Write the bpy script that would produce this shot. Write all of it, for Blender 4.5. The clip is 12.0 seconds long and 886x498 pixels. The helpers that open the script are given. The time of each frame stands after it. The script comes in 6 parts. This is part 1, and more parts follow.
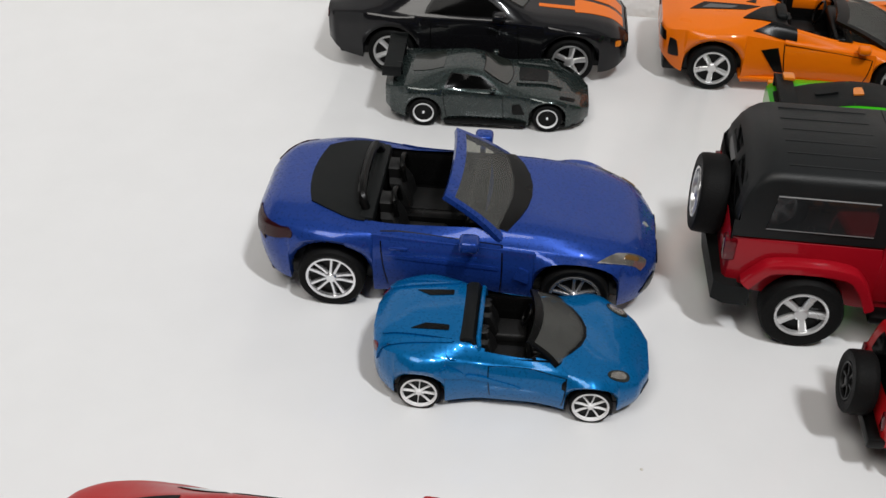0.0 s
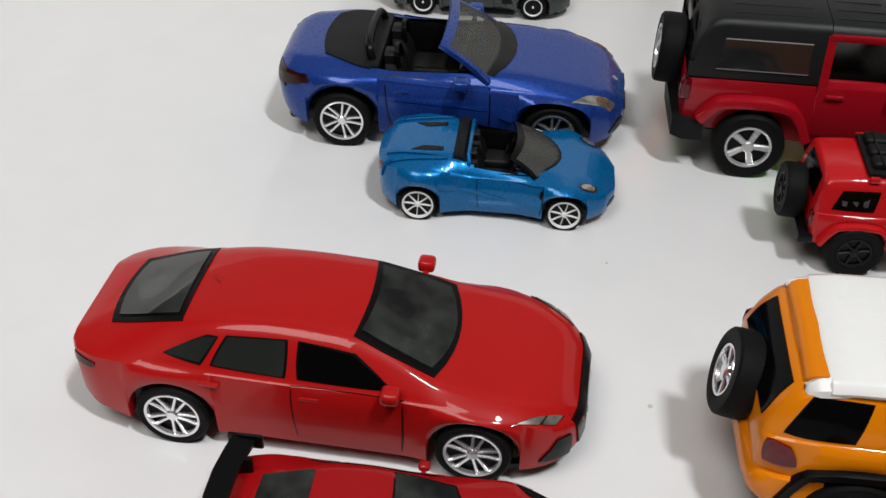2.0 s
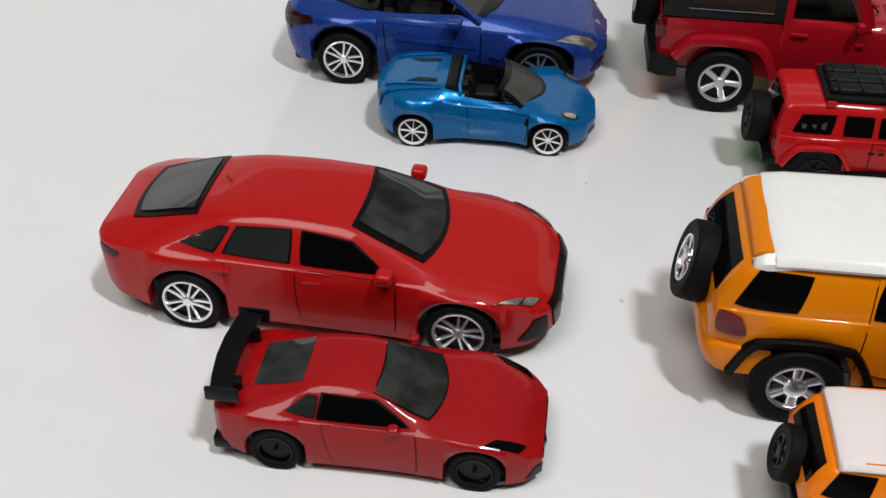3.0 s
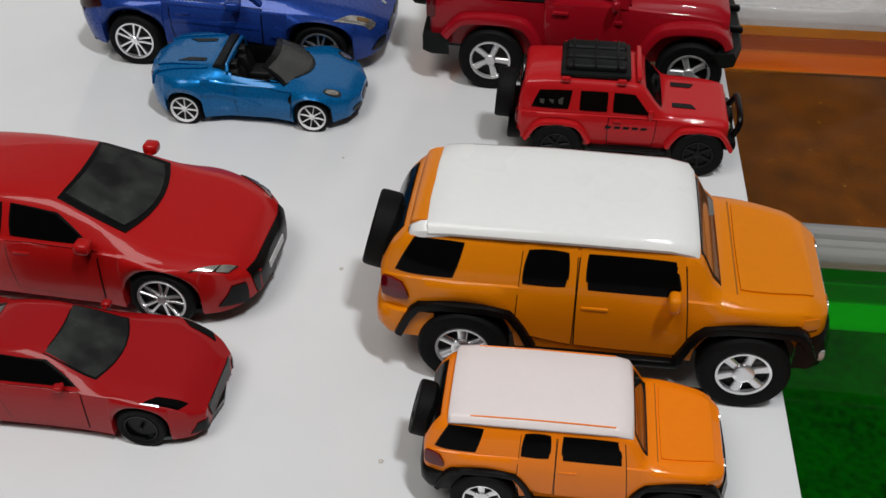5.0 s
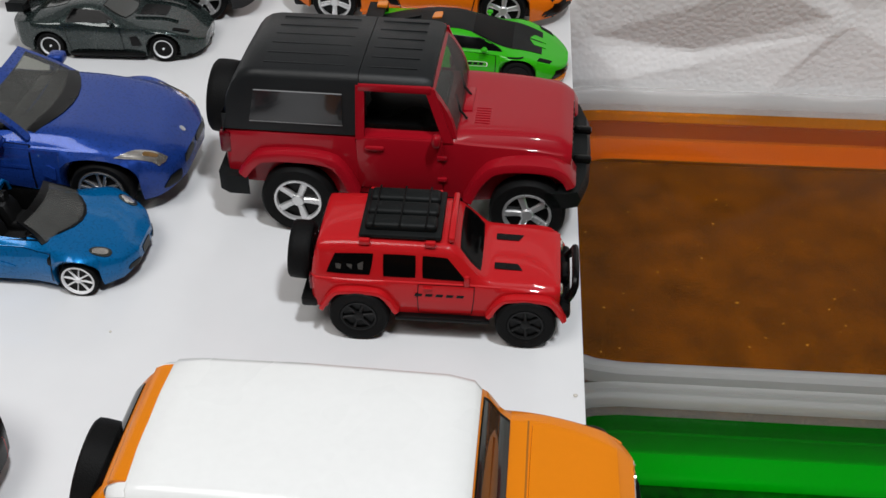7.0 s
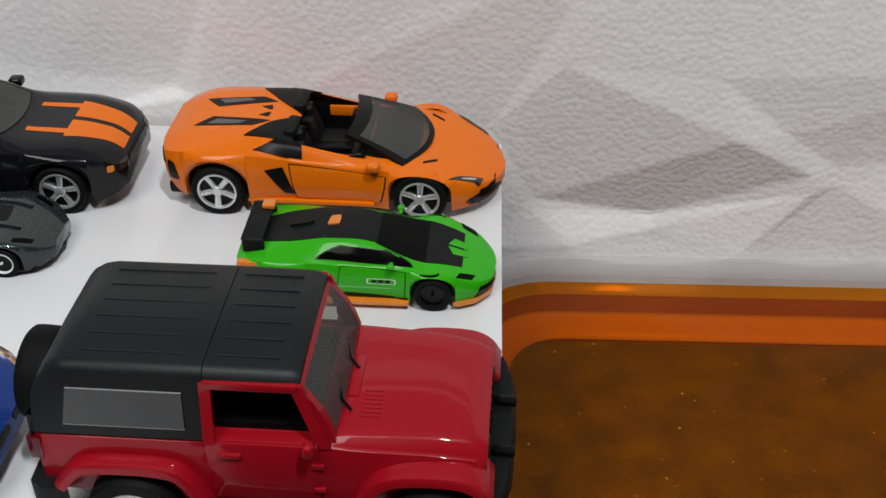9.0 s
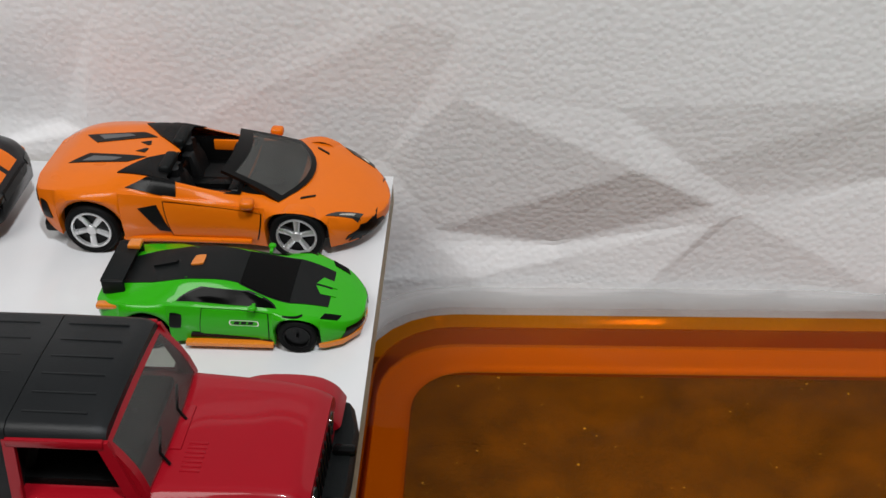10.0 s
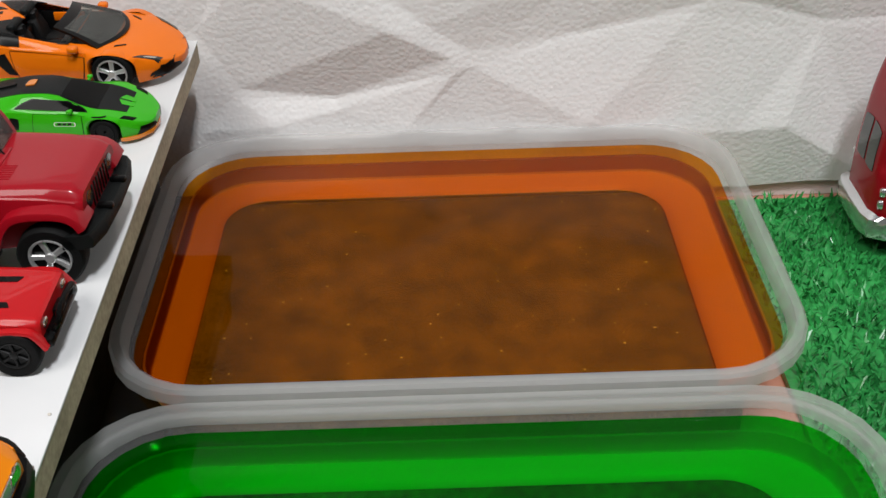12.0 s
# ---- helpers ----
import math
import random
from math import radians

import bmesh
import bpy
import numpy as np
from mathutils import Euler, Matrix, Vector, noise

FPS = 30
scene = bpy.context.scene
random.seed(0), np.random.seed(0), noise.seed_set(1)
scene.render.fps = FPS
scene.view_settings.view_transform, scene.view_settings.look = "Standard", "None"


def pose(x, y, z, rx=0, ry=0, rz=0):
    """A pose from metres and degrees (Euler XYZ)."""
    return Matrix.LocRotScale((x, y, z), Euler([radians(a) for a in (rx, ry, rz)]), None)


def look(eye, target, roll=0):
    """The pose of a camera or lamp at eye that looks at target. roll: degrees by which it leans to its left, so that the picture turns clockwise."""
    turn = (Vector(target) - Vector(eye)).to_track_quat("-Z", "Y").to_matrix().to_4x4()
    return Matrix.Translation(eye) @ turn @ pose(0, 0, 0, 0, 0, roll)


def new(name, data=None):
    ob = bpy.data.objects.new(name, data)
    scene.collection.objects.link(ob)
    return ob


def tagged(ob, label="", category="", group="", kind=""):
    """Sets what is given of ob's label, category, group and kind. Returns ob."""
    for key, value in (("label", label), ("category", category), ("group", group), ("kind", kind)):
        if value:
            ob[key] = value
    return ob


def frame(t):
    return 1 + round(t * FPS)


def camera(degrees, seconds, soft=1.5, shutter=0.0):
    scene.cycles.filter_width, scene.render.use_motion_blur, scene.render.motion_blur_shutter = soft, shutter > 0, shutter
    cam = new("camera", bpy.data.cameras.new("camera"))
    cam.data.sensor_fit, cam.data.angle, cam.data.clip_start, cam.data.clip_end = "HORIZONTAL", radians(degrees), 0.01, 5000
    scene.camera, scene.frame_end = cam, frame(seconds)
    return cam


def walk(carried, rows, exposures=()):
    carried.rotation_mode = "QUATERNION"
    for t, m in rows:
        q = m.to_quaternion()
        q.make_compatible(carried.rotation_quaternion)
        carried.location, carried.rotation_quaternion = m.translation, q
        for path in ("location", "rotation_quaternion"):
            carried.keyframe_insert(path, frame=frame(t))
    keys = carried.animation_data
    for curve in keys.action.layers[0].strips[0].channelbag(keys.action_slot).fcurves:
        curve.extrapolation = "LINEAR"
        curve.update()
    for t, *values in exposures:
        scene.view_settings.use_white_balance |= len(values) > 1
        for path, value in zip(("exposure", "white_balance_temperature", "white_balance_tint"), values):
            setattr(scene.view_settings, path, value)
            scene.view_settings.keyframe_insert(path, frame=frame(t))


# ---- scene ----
cam = camera(42.52, 12.0)
PATH = [
    (0, (0.02201, -0.20514, 0.20932), (-0.10624, 1.37611, -1.00856), 1.19),
    (0.5, (0.02898, -0.21586, 0.20576), (-0.09822, 1.3655, -1.01207), 1.14),
    (1, (0.02967, -0.23528, 0.20722), (-0.10055, 1.34837, -1.00732), 1.02),
    (1.5, (0.03134, -0.25533, 0.1998), (-0.09706, 1.32829, -1.01497), 1.17),
    (2, (0.03084, -0.27393, 0.19897), (-0.10263, 1.31076, -1.01386), 1.15),
    (2.5, (0.03574, -0.29635, 0.19669), (-0.10322, 1.29336, -1.00894), 1.18),
    (2.7, (0.03557, -0.30318, 0.19462), (-0.10412, 1.28767, -1.0094), 1.18),
    (4.3, (0.09065, -0.32605, 0.20212), (-0.09121, 1.24491, -1.02223), 0.31),
    (4.5, (0.09845, -0.32398, 0.20152), (-0.07731, 1.24699, -1.0237), 0.36),
    (5, (0.1205, -0.31672, 0.20226), (-0.04696, 1.25116, -1.02806), 0.16),
    (5.5, (0.13805, -0.30881, 0.20267), (-0.01687, 1.25981, -1.02836), 0.24),
    (6, (0.14804, -0.28898, 0.20562), (0.00624, 1.28417, -1.0212), 0.23),
    (6.5, (0.15569, -0.25933, 0.20471), (0.02774, 1.31808, -1.01817), 0.32),
    (7, (0.16243, -0.23945, 0.20368), (0.04569, 1.35009, -1.00452), 0.05),
    (7.2, (0.1624, -0.23095, 0.20568), (0.05562, 1.36134, -0.9998), 0.22),
    (8.8, (0.17536, -0.14451, 0.2085), (0.09779, 1.47769, -0.95874), -0.28),
    (9, (0.17796, -0.13815, 0.2102), (0.10094, 1.49038, -0.94822), -0.44),
    (9.5, (0.18377, -0.1301, 0.21434), (0.10928, 1.50634, -0.93306), -0.57),
    (10, (0.21633, -0.12628, 0.2105), (0.13889, 1.51863, -0.92453), -1.06),
    (10.5, (0.25242, -0.14612, 0.20769), (0.19629, 1.50444, -0.92035), -1.33),
    (11, (0.27024, -0.17882, 0.20276), (0.23931, 1.47424, -0.92259), -1.24),
    (11.5, (0.28251, -0.22852, 0.213), (0.27252, 1.42147, -0.91724), -1.39),
    (12, (0.29398, -0.27268, 0.22122), (0.29675, 1.37081, -0.91849), -1.76),
]
walk(cam, [(t, look(eye, target, roll)) for t, eye, target, roll in PATH],
     exposures=[(0, -0.02, 6450, 10), (0.5, -0.14, 6450, 10), (1, -0.16, 6450, 10), (2.5, -0.05, 6400, 10), (4.5, -0.37, 6400, 10), (5.5, -0.27, 6300, 10), (7, -0.02, 6250, 10), (9, -0.08, 6250, 10), (9.5, -0.05, 6250, 10), (10, 0.0, 6250, 10), (10.5, 0.14, 6300, 10), (11.5, 0.33, 6300, 10), (12, 0.29, 6350, 10)])

from mathutils.bvhtree import BVHTree

# ---- light ----
world = bpy.data.worlds.new("room_light")
scene.world = world
world.use_nodes = True
world.node_tree.nodes["Background"].inputs[0].default_value = (0.9, 0.95, 1.0, 1)
world.node_tree.nodes["Background"].inputs[1].default_value = 0.1


def area_lamp(name, eye, target, sx, sy, watts, colour):
    data = bpy.data.lights.new(name, "AREA")
    data.shape, data.size, data.size_y, data.energy, data.color = "RECTANGLE", sx, sy, watts, colour
    ob = new(name, data)
    ob.matrix_world = look(eye, target)
    return ob


area_lamp("ceiling_tube_lamp", (0.64, -0.66, 1.84), (0.1, 0.05, 0.0), 0.07, 0.28, 24, (0.98, 0.99, 1.0))
# added broad warm fill that lightens the shadows, not a known lamp
area_lamp("fill_lamp", (-0.40, -0.75, 1.85), (0.1, 0.1, 0.0), 1.0, 1.0, 25.5, (1.0, 0.965, 0.91))


# ---- materials ----
def mat(name, colour, rough=0.5, metal=0.0, coat=0.0, var=0.08, scale=900.0, bump=0.0, bump_scale=2500.0, spec=0.5, trans=0.0, ior=1.45):
    m = bpy.data.materials.new(name)
    m.use_nodes = True
    nt = m.node_tree
    b = nt.nodes["Principled BSDF"]
    b.inputs["Roughness"].default_value = rough
    b.inputs["Metallic"].default_value = metal
    b.inputs["Coat Weight"].default_value = coat
    b.inputs["Coat Roughness"].default_value = 0.03
    b.inputs["Specular IOR Level"].default_value = spec
    b.inputs["Transmission Weight"].default_value = trans
    b.inputs["IOR"].default_value = ior
    tc = nt.nodes.new("ShaderNodeTexCoord")
    n1 = nt.nodes.new("ShaderNodeTexNoise")
    n1.inputs["Scale"].default_value = scale
    n1.inputs["Detail"].default_value = 3
    n2 = nt.nodes.new("ShaderNodeTexNoise")
    n2.inputs["Scale"].default_value = scale * 0.08
    add = nt.nodes.new("ShaderNodeMath")
    ramp = nt.nodes.new("ShaderNodeMapRange")
    ramp.inputs["From Min"].default_value, ramp.inputs["From Max"].default_value = 0.6, 1.4
    ramp.inputs["To Min"].default_value, ramp.inputs["To Max"].default_value = 1 - var, 1 + var
    hsv = nt.nodes.new("ShaderNodeHueSaturation")
    hsv.inputs["Color"].default_value = (*colour, 1)
    for n in (n1, n2):
        nt.links.new(tc.outputs["Object"], n.inputs["Vector"])
    nt.links.new(n1.outputs["Fac"], add.inputs[0])
    nt.links.new(n2.outputs["Fac"], add.inputs[1])
    nt.links.new(add.outputs[0], ramp.inputs["Value"])
    nt.links.new(ramp.outputs[0], hsv.inputs["Value"])
    nt.links.new(hsv.outputs[0], b.inputs["Base Color"])
    rr = nt.nodes.new("ShaderNodeMapRange")
    rr.inputs["From Min"].default_value, rr.inputs["From Max"].default_value = 0.3, 0.7
    rr.inputs["To Min"].default_value, rr.inputs["To Max"].default_value = max(rough - 0.06, 0.02), rough + 0.06
    nt.links.new(n2.outputs["Fac"], rr.inputs["Value"])
    nt.links.new(rr.outputs[0], b.inputs["Roughness"])
    if bump:
        n3 = nt.nodes.new("ShaderNodeTexNoise")
        n3.inputs["Scale"].default_value = bump_scale
        n3.inputs["Detail"].default_value = 2
        bn = nt.nodes.new("ShaderNodeBump")
        bn.inputs["Strength"].default_value = bump
        bn.inputs["Distance"].default_value = 0.0005
        nt.links.new(tc.outputs["Object"], n3.inputs["Vector"])
        nt.links.new(n3.outputs["Fac"], bn.inputs["Height"])
        nt.links.new(bn.outputs[0], b.inputs["Normal"])
    return m


def paint(name, colour, rough=0.38, metal=0.0, coat=0.45):
    return mat(name, colour, rough, metal, coat, var=0.02 if metal == 0 else 0.07, scale=500 if metal == 0 else 14000, bump=0.008, bump_scale=160, spec=0.12)


RED = paint("red_paint", (0.40, 0.006, 0.006))
RED_COUPE = paint("crimson_paint", (0.31, 0.004, 0.006))
RED_DEEP = paint("deep_red_paint", (0.30, 0.004, 0.011))
RED_BRIGHT = paint("bright_red_paint", (0.45, 0.008, 0.011))
BLUE = paint("blue_metallic_paint", (0.013, 0.046, 0.245), 0.30, 0.35)
CYAN = paint("light_blue_metallic_paint", (0.002, 0.118, 0.32), 0.30, 0.35)
BLACK_PAINT = paint("black_paint", (0.006, 0.006, 0.007), 0.2)
GREY_PAINT = paint("dark_grey_metallic_paint", (0.026, 0.036, 0.034), 0.26, 0.45, 0.9)
ORANGE = paint("orange_paint", (0.72, 0.15, 0.002), 0.32)
YELLOW = paint("amber_yellow_paint", (0.70, 0.20, 0.0005), 0.34)
YELLOW_ORANGE = paint("orange_yellow_paint", (0.85, 0.205, 0.002), 0.4, coat=0.5)
GREEN = paint("green_paint", (0.032, 0.37, 0.003), 0.33)
WHITE_PAINT = paint("white_paint", (0.80, 0.80, 0.78), 0.3)
PINK_WHITE = paint("faded_white_paint", (0.78, 0.70, 0.68), 0.45, coat=0.2)
BLACK = mat("black_plastic", (0.0025, 0.0025, 0.0025), 0.3, spec=0.2)
BLACK_MATT = mat("matt_black_plastic", (0.0055, 0.0065, 0.0065), 0.5, bump=0.2, bump_scale=3500, spec=0.2)
HARD_TOP = mat("hard_top_plastic", (0.008, 0.009, 0.0095), 0.42, bump=0.15, bump_scale=3500, spec=0.32)
RUBBER = mat("tyre_rubber", (0.005, 0.005, 0.005), 0.6, bump=0.3, spec=0.12)
CHROME = mat("chrome", (0.80, 0.80, 0.81), 0.18, 0.9, var=0.06)
SILVER = mat("silver_plastic", (0.62, 0.62, 0.62), 0.28, 0.7)
GREY_RIM = mat("grey_rim", (0.10, 0.10, 0.10), 0.5)
WHITE_RIM = mat("white_rim", (0.75, 0.75, 0.75), 0.35)
DARK_GLASS = mat("dark_tinted_glass", (0.002, 0.002, 0.002), 0.1, spec=0.07)
GREY_GLASS = mat("grey_tinted_glass", (0.016, 0.019, 0.016), 0.10, coat=0.6, var=0.35, scale=60)
# blotchy tone painted in place of reflections and cabin shapes behind the glass
SCREEN_GLASS = mat("mottled_reflection_glass", (0.020, 0.023, 0.020), 0.05, coat=0.6, var=1.5, scale=150, spec=0.5)
LENS = mat("headlamp_lens", (0.62, 0.58, 0.52), 0.14, 0.9, coat=1.0, var=0.6, scale=420)
RED_LENS = mat("red_lens", (0.11, 0.001, 0.005), 0.12, coat=0.35, var=0.5, scale=500, spec=0.3)
DARK_RED_LENS = mat("smoked_red_lens", (0.022, 0.002, 0.003), 0.15, coat=0.2, var=0.3, spec=0.3)
AMBER = mat("amber_lens", (0.66, 0.19, 0.01), 0.25, coat=0.8)
STICKER = mat("worn_sticker", (0.045, 0.042, 0.038), 0.5, var=0.6, scale=900)
DARK_RIM = mat("black_rim", (0.008, 0.008, 0.008), 0.4, spec=0.2)
PLATE_WHITE = mat("plate_white", (0.6, 0.6, 0.6), 0.4)
SEAT = mat("dark_seat_plastic", (0.007, 0.007, 0.007), 0.5, bump=0.2, spec=0.25)
PANE_GREY = mat("dark_grey_pane", (0.016, 0.017, 0.018), 0.10, coat=0.7, var=0.5, scale=90)
PANE_EDGE = mat("pale_pane_edge", (0.28, 0.28, 0.28), 0.3)


# ---- mesh helpers ----
S, KY, KZ = 1.0, 1.0, 1.0


def finish(bm, smooth=True, sharp=0.7):
    bmesh.ops.recalc_face_normals(bm, faces=bm.faces[:])
    for f in bm.faces:
        f.smooth = smooth
    for e in bm.edges:
        if len(e.link_faces) == 2 and e.calc_face_angle(0) > sharp:
            e.smooth = False
    return bm


def mesh_of(name, bm, material, sharp=0.7, scale=None):
    finish(bm, True, sharp)
    bmesh.ops.scale(bm, vec=scale or (S, S * KY, S * KZ), verts=bm.verts[:])
    me = bpy.data.meshes.new(name)
    bm.to_mesh(me)
    bm.free()
    me.materials.append(material)
    return me


def part(name, bm, material, parent, label="", sharp=0.7, at=None):
    ob = new(name, mesh_of(name, bm, material, sharp))
    ob.parent = parent
    if at is not None:
        ob.location = (at[0] * S, at[1] * S * KY, at[2] * S * KZ)
    if label:
        ob["label"] = label
    return ob


def curve(pts):
    """A smooth curve through (x, value) points."""
    xs = [p[0] for p in pts]
    ys = [p[1] for p in pts]
    n = len(xs)
    if n == 1:
        return lambda x: ys[0]
    d = [(ys[i + 1] - ys[i]) / (xs[i + 1] - xs[i]) for i in range(n - 1)]
    m = [d[0]] + [0 if d[i - 1] * d[i] <= 0 else 2 * d[i - 1] * d[i] / (d[i - 1] + d[i]) for i in range(1, n - 1)] + [d[-1]]

    def f(x):
        if x <= xs[0]:
            return ys[0]
        if x >= xs[-1]:
            return ys[-1]
        i = max(k for k in range(n - 1) if xs[k] <= x)
        h = xs[i + 1] - xs[i]
        t = (x - xs[i]) / h
        return (ys[i] * (1 + 2 * t) * (1 - t) ** 2 + m[i] * h * t * (1 - t) ** 2 + ys[i + 1] * t * t * (3 - 2 * t) - m[i + 1] * h * t * t * (1 - t))
    return f


def loft(rings, closed=False, caps=True):
    """A skin over rings of the same count of points."""
    bm = bmesh.new()
    rows = [[bm.verts.new(p) for p in r] for r in rings]
    n = len(rings[0])
    for a, b in zip(rows, rows[1:]):
        for i in range(n if closed else n - 1):
            j = (i + 1) % n
            bm.faces.new((a[i], a[j], b[j], b[i]))
    if caps:
        bm.faces.new(rows[0])
        bm.faces.new(rows[-1])
    return bm


def box(bm, x0, x1, y0, y1, z0, z1, bevel=0.0, seg=2):
    made = bmesh.ops.create_cube(bm, size=1, matrix=Matrix.Translation(((x0 + x1) / 2, (y0 + y1) / 2, (z0 + z1) / 2)) @ Matrix.Diagonal((x1 - x0, y1 - y0, z1 - z0, 1)))
    if bevel:
        edges = list({e for v in made["verts"] for e in v.link_edges})
        bmesh.ops.bevel(bm, geom=edges, offset=bevel, segments=seg, affect="EDGES", profile=0.5)
    return bm


def boxed(*a, **k):
    return box(bmesh.new(), *a, **k)


def rounder(pts, times=2):
    """Cut the corners of an open line of points."""
    for k in range(times):
        out = [pts[0]]
        for a, b in zip(pts, pts[1:]):
            out += [tuple(0.75 * u + 0.25 * v for u, v in zip(a, b)), tuple(0.25 * u + 0.75 * v for u, v in zip(a, b))]
        pts = out + [pts[-1]]
    return pts


def strip(pts, y0, y1, thick, cuts=0):
    """A band that follows the side-view line pts (x, z), from y0 to y1, thick downwards, its outer edges eased."""
    rings = []
    pts = rounder(pts, cuts)
    n = len(pts)
    e = min(thick * 0.4, abs(y1 - y0) * 0.25)
    for i, (x, z) in enumerate(pts):
        ax, az = pts[max(i - 1, 0)]
        bx, bz = pts[min(i + 1, n - 1)]
        t = Vector((bx - ax, 0, bz - az)).normalized()
        nrm = Vector((-t.z, 0, t.x))
        p = Vector((x, 0, z))
        a, b, q = p - nrm * e, p - nrm * e * 0.3, p - nrm * thick
        rings.append([(a.x, y0, a.z), (b.x, y0 + 0.3 * e, b.z), (p.x, y0 + e, p.z), (p.x, y1 - e, p.z), (b.x, y1 - 0.3 * e, b.z), (a.x, y1, a.z), (q.x, y1, q.z), (q.x, y0, q.z)])
    return loft(rings, closed=True)


def tube(pts, r, n=8):
    pts = [Vector(p) for p in pts]
    rings = []
    up = Vector((0.13, 0.31, 0.94))
    for i, p in enumerate(pts):
        t = (pts[min(i + 1, len(pts) - 1)] - pts[max(i - 1, 0)]).normalized()
        a = t.cross(up)
        a = (a if a.length > 0.05 else t.cross(Vector((1, 0, 0)))).normalized()
        b = t.cross(a)
        rings.append([p + r * (math.cos(k) * a + math.sin(k) * b) for k in (2 * math.pi * j / n for j in range(n))])
    return loft(rings, closed=True)


def lathe(profile, n=36, closed=True):
    """Turn (radius, y) points about the y axis."""
    bm = bmesh.new()
    rows = []
    for k in range(n):
        a = 2 * math.pi * k / n
        rows.append([bm.verts.new((r * math.cos(a), y, r * math.sin(a))) for r, y in profile])
    m = len(profile)
    for k in range(n):
        a, b = rows[k], rows[(k + 1) % n]
        for i in range(m if closed else m - 1):
            j = (i + 1) % m
            bm.faces.new((a[i], a[j], b[j], b[i]))
    return bm


# ---- cars ----
GROUND = -0.106
SECTION = ((0.0, 0.0), (0.10, 0.14), (0.38, 0.42), (0.72, 0.70), (0.93, 0.86))


class Car:
    """A die-cast car in the real car's metres, x forward from the rear axle, z from the ground, made small by S."""

    def __init__(self, name, label, scale, rear, heading, half_track, ky=1.0, kz=1.0, z=0.0, category="toy car"):
        global S, KY, KZ
        S, KY, KZ = scale, ky, kz
        half_track *= ky
        self.root = new(name)
        self.root.empty_display_size = 0.01
        h = radians(heading)
        self.root.matrix_world = Matrix.Translation((rear[0] - math.sin(h) * half_track * scale, rear[1] + math.cos(h) * half_track * scale, z)) @ Matrix.Rotation(h, 4, "Z")
        tagged(self.root, label, category, "toy cars on the board")
        self.tree = None

    def part(self, name, bm, material, label="", parent=None, sharp=0.7, at=None):
        return part(name, bm, material, parent or self.root, label, sharp, at)

    def shell(self, material, W, sill, Zs, Zt, Wr, arches=(), n=60, hole=None, flare=0.0, name="body", label="", lip=0.8, crown=1.0, section=SECTION, keep=True, tuck=0.0):
        fW, fs, fZs, fZt, fWr = (curve(c) for c in (W, sill, Zs, Zt, Wr))
        x0, x1 = W[0][0], W[-1][0]
        xs = {x0 + (x1 - x0) * (0.5 - 0.5 * math.cos(math.pi * (0.06 + 0.88 * k / n))) for k in range(n + 1)} | {x0, x1}
        for xa, za, ra in arches:
            xs = {x for x in xs if abs(abs(x - xa) - ra) > 0.04}
            xs |= {xa + ra * math.cos(math.pi * k / 10) for k in range(11)} | {xa - ra - 0.004, xa + ra + 0.004}
        if hole:
            xs = {x for x in xs if min(abs(x - hole[0]), abs(x - hole[1])) > 0.03} | {hole[0], hole[1]}
        rings = []
        xs = sorted(xs)
        for x in xs:
            w, zs, zt, wr = fW(x), fZs(x), fZt(x), fWr(x)
            zb, fl = fs(x), 0.0
            for xa, za, ra in arches:
                if abs(x - xa) < ra + 0.001:
                    zb = max(zb, za + math.sqrt(max(ra * ra - (x - xa) ** 2, 0)))
                fl = max(fl, flare * max(0, 1 - ((x - xa) / (ra * 1.35)) ** 2))
            hgt = zs - zb
            half = [((w + fl) * lip, zb), ((w * (0.965 - tuck) + fl), zb), ((w * (0.985 - 0.4 * tuck) + fl), zb + 0.22 * hgt), (w + 0.7 * fl, zb + 0.5 * hgt), (w * (0.995 - 0.35 * tuck) + 0.3 * fl, zb + 0.8 * hgt), (w * (0.97 - 0.7 * tuck), zs)]
            yb, h2 = w * (0.945 - 0.9 * tuck), zt - zs
            for f, g in section:
                half.append((yb + (wr - yb) * f, zs + 0.012 + (h2 - 0.012) * g))
            for f, g in ((0.9, 0.955), (0.72, 0.985), (0.4, 0.997), (0.0, 1.0)):
                half.append((wr * f, zs + 0.012 + (h2 - 0.012) * (1 - (1 - g) * crown)))
            if hole and hole[0] - 1e-6 <= x <= hole[1] + 1e-6:
                half = half[:-4] + [(hole[2] * q, half[-4][1]) for q in (1.0, 0.7, 0.35, 0.0)]
            rings.append([(x, y, z) for y, z in half] + [(x, -y, z) for y, z in half[-2::-1]])
        bm = loft(rings)
        if hole:
            kill = []
            for f in bm.faces:
                c = f.calc_center_median()
                if len(f.verts) == 4 and hole[0] < c.x < hole[1] and abs(c.y) < hole[2] and c.z > 0.4 and all(abs(v.co.y) < hole[2] + 1e-4 for v in f.verts):
                    kill.append(f)
            bmesh.ops.delete(bm, geom=kill, context="FACES")
        bmesh.ops.recalc_face_normals(bm, faces=bm.faces[:])
        if keep:
            self.tree = BVHTree.FromBMesh(bm)
        return self.part(name, bm, material, label)

    def hit(self, axis, a, b):
        o, d = {"top": ((a, b, 5), (0, 0, -1)), "right": ((a, -5, b), (0, 1, 0)), "left": ((a, 5, b), (0, -1, 0)), "front": ((9, a, b), (-1, 0, 0)), "back": ((-9, a, b), (1, 0, 0))}[axis]
        p, nrm, i, q = self.tree.ray_cast(Vector(o), Vector(d))
        if p is None:
            guess = {"top": (a, b, 1.0), "right": (a, -0.9, b), "left": (a, 0.9, b), "front": (3.6, a, b), "back": (-0.8, a, b)}[axis]
            p, nrm, i, q = self.tree.find_nearest(Vector(guess))
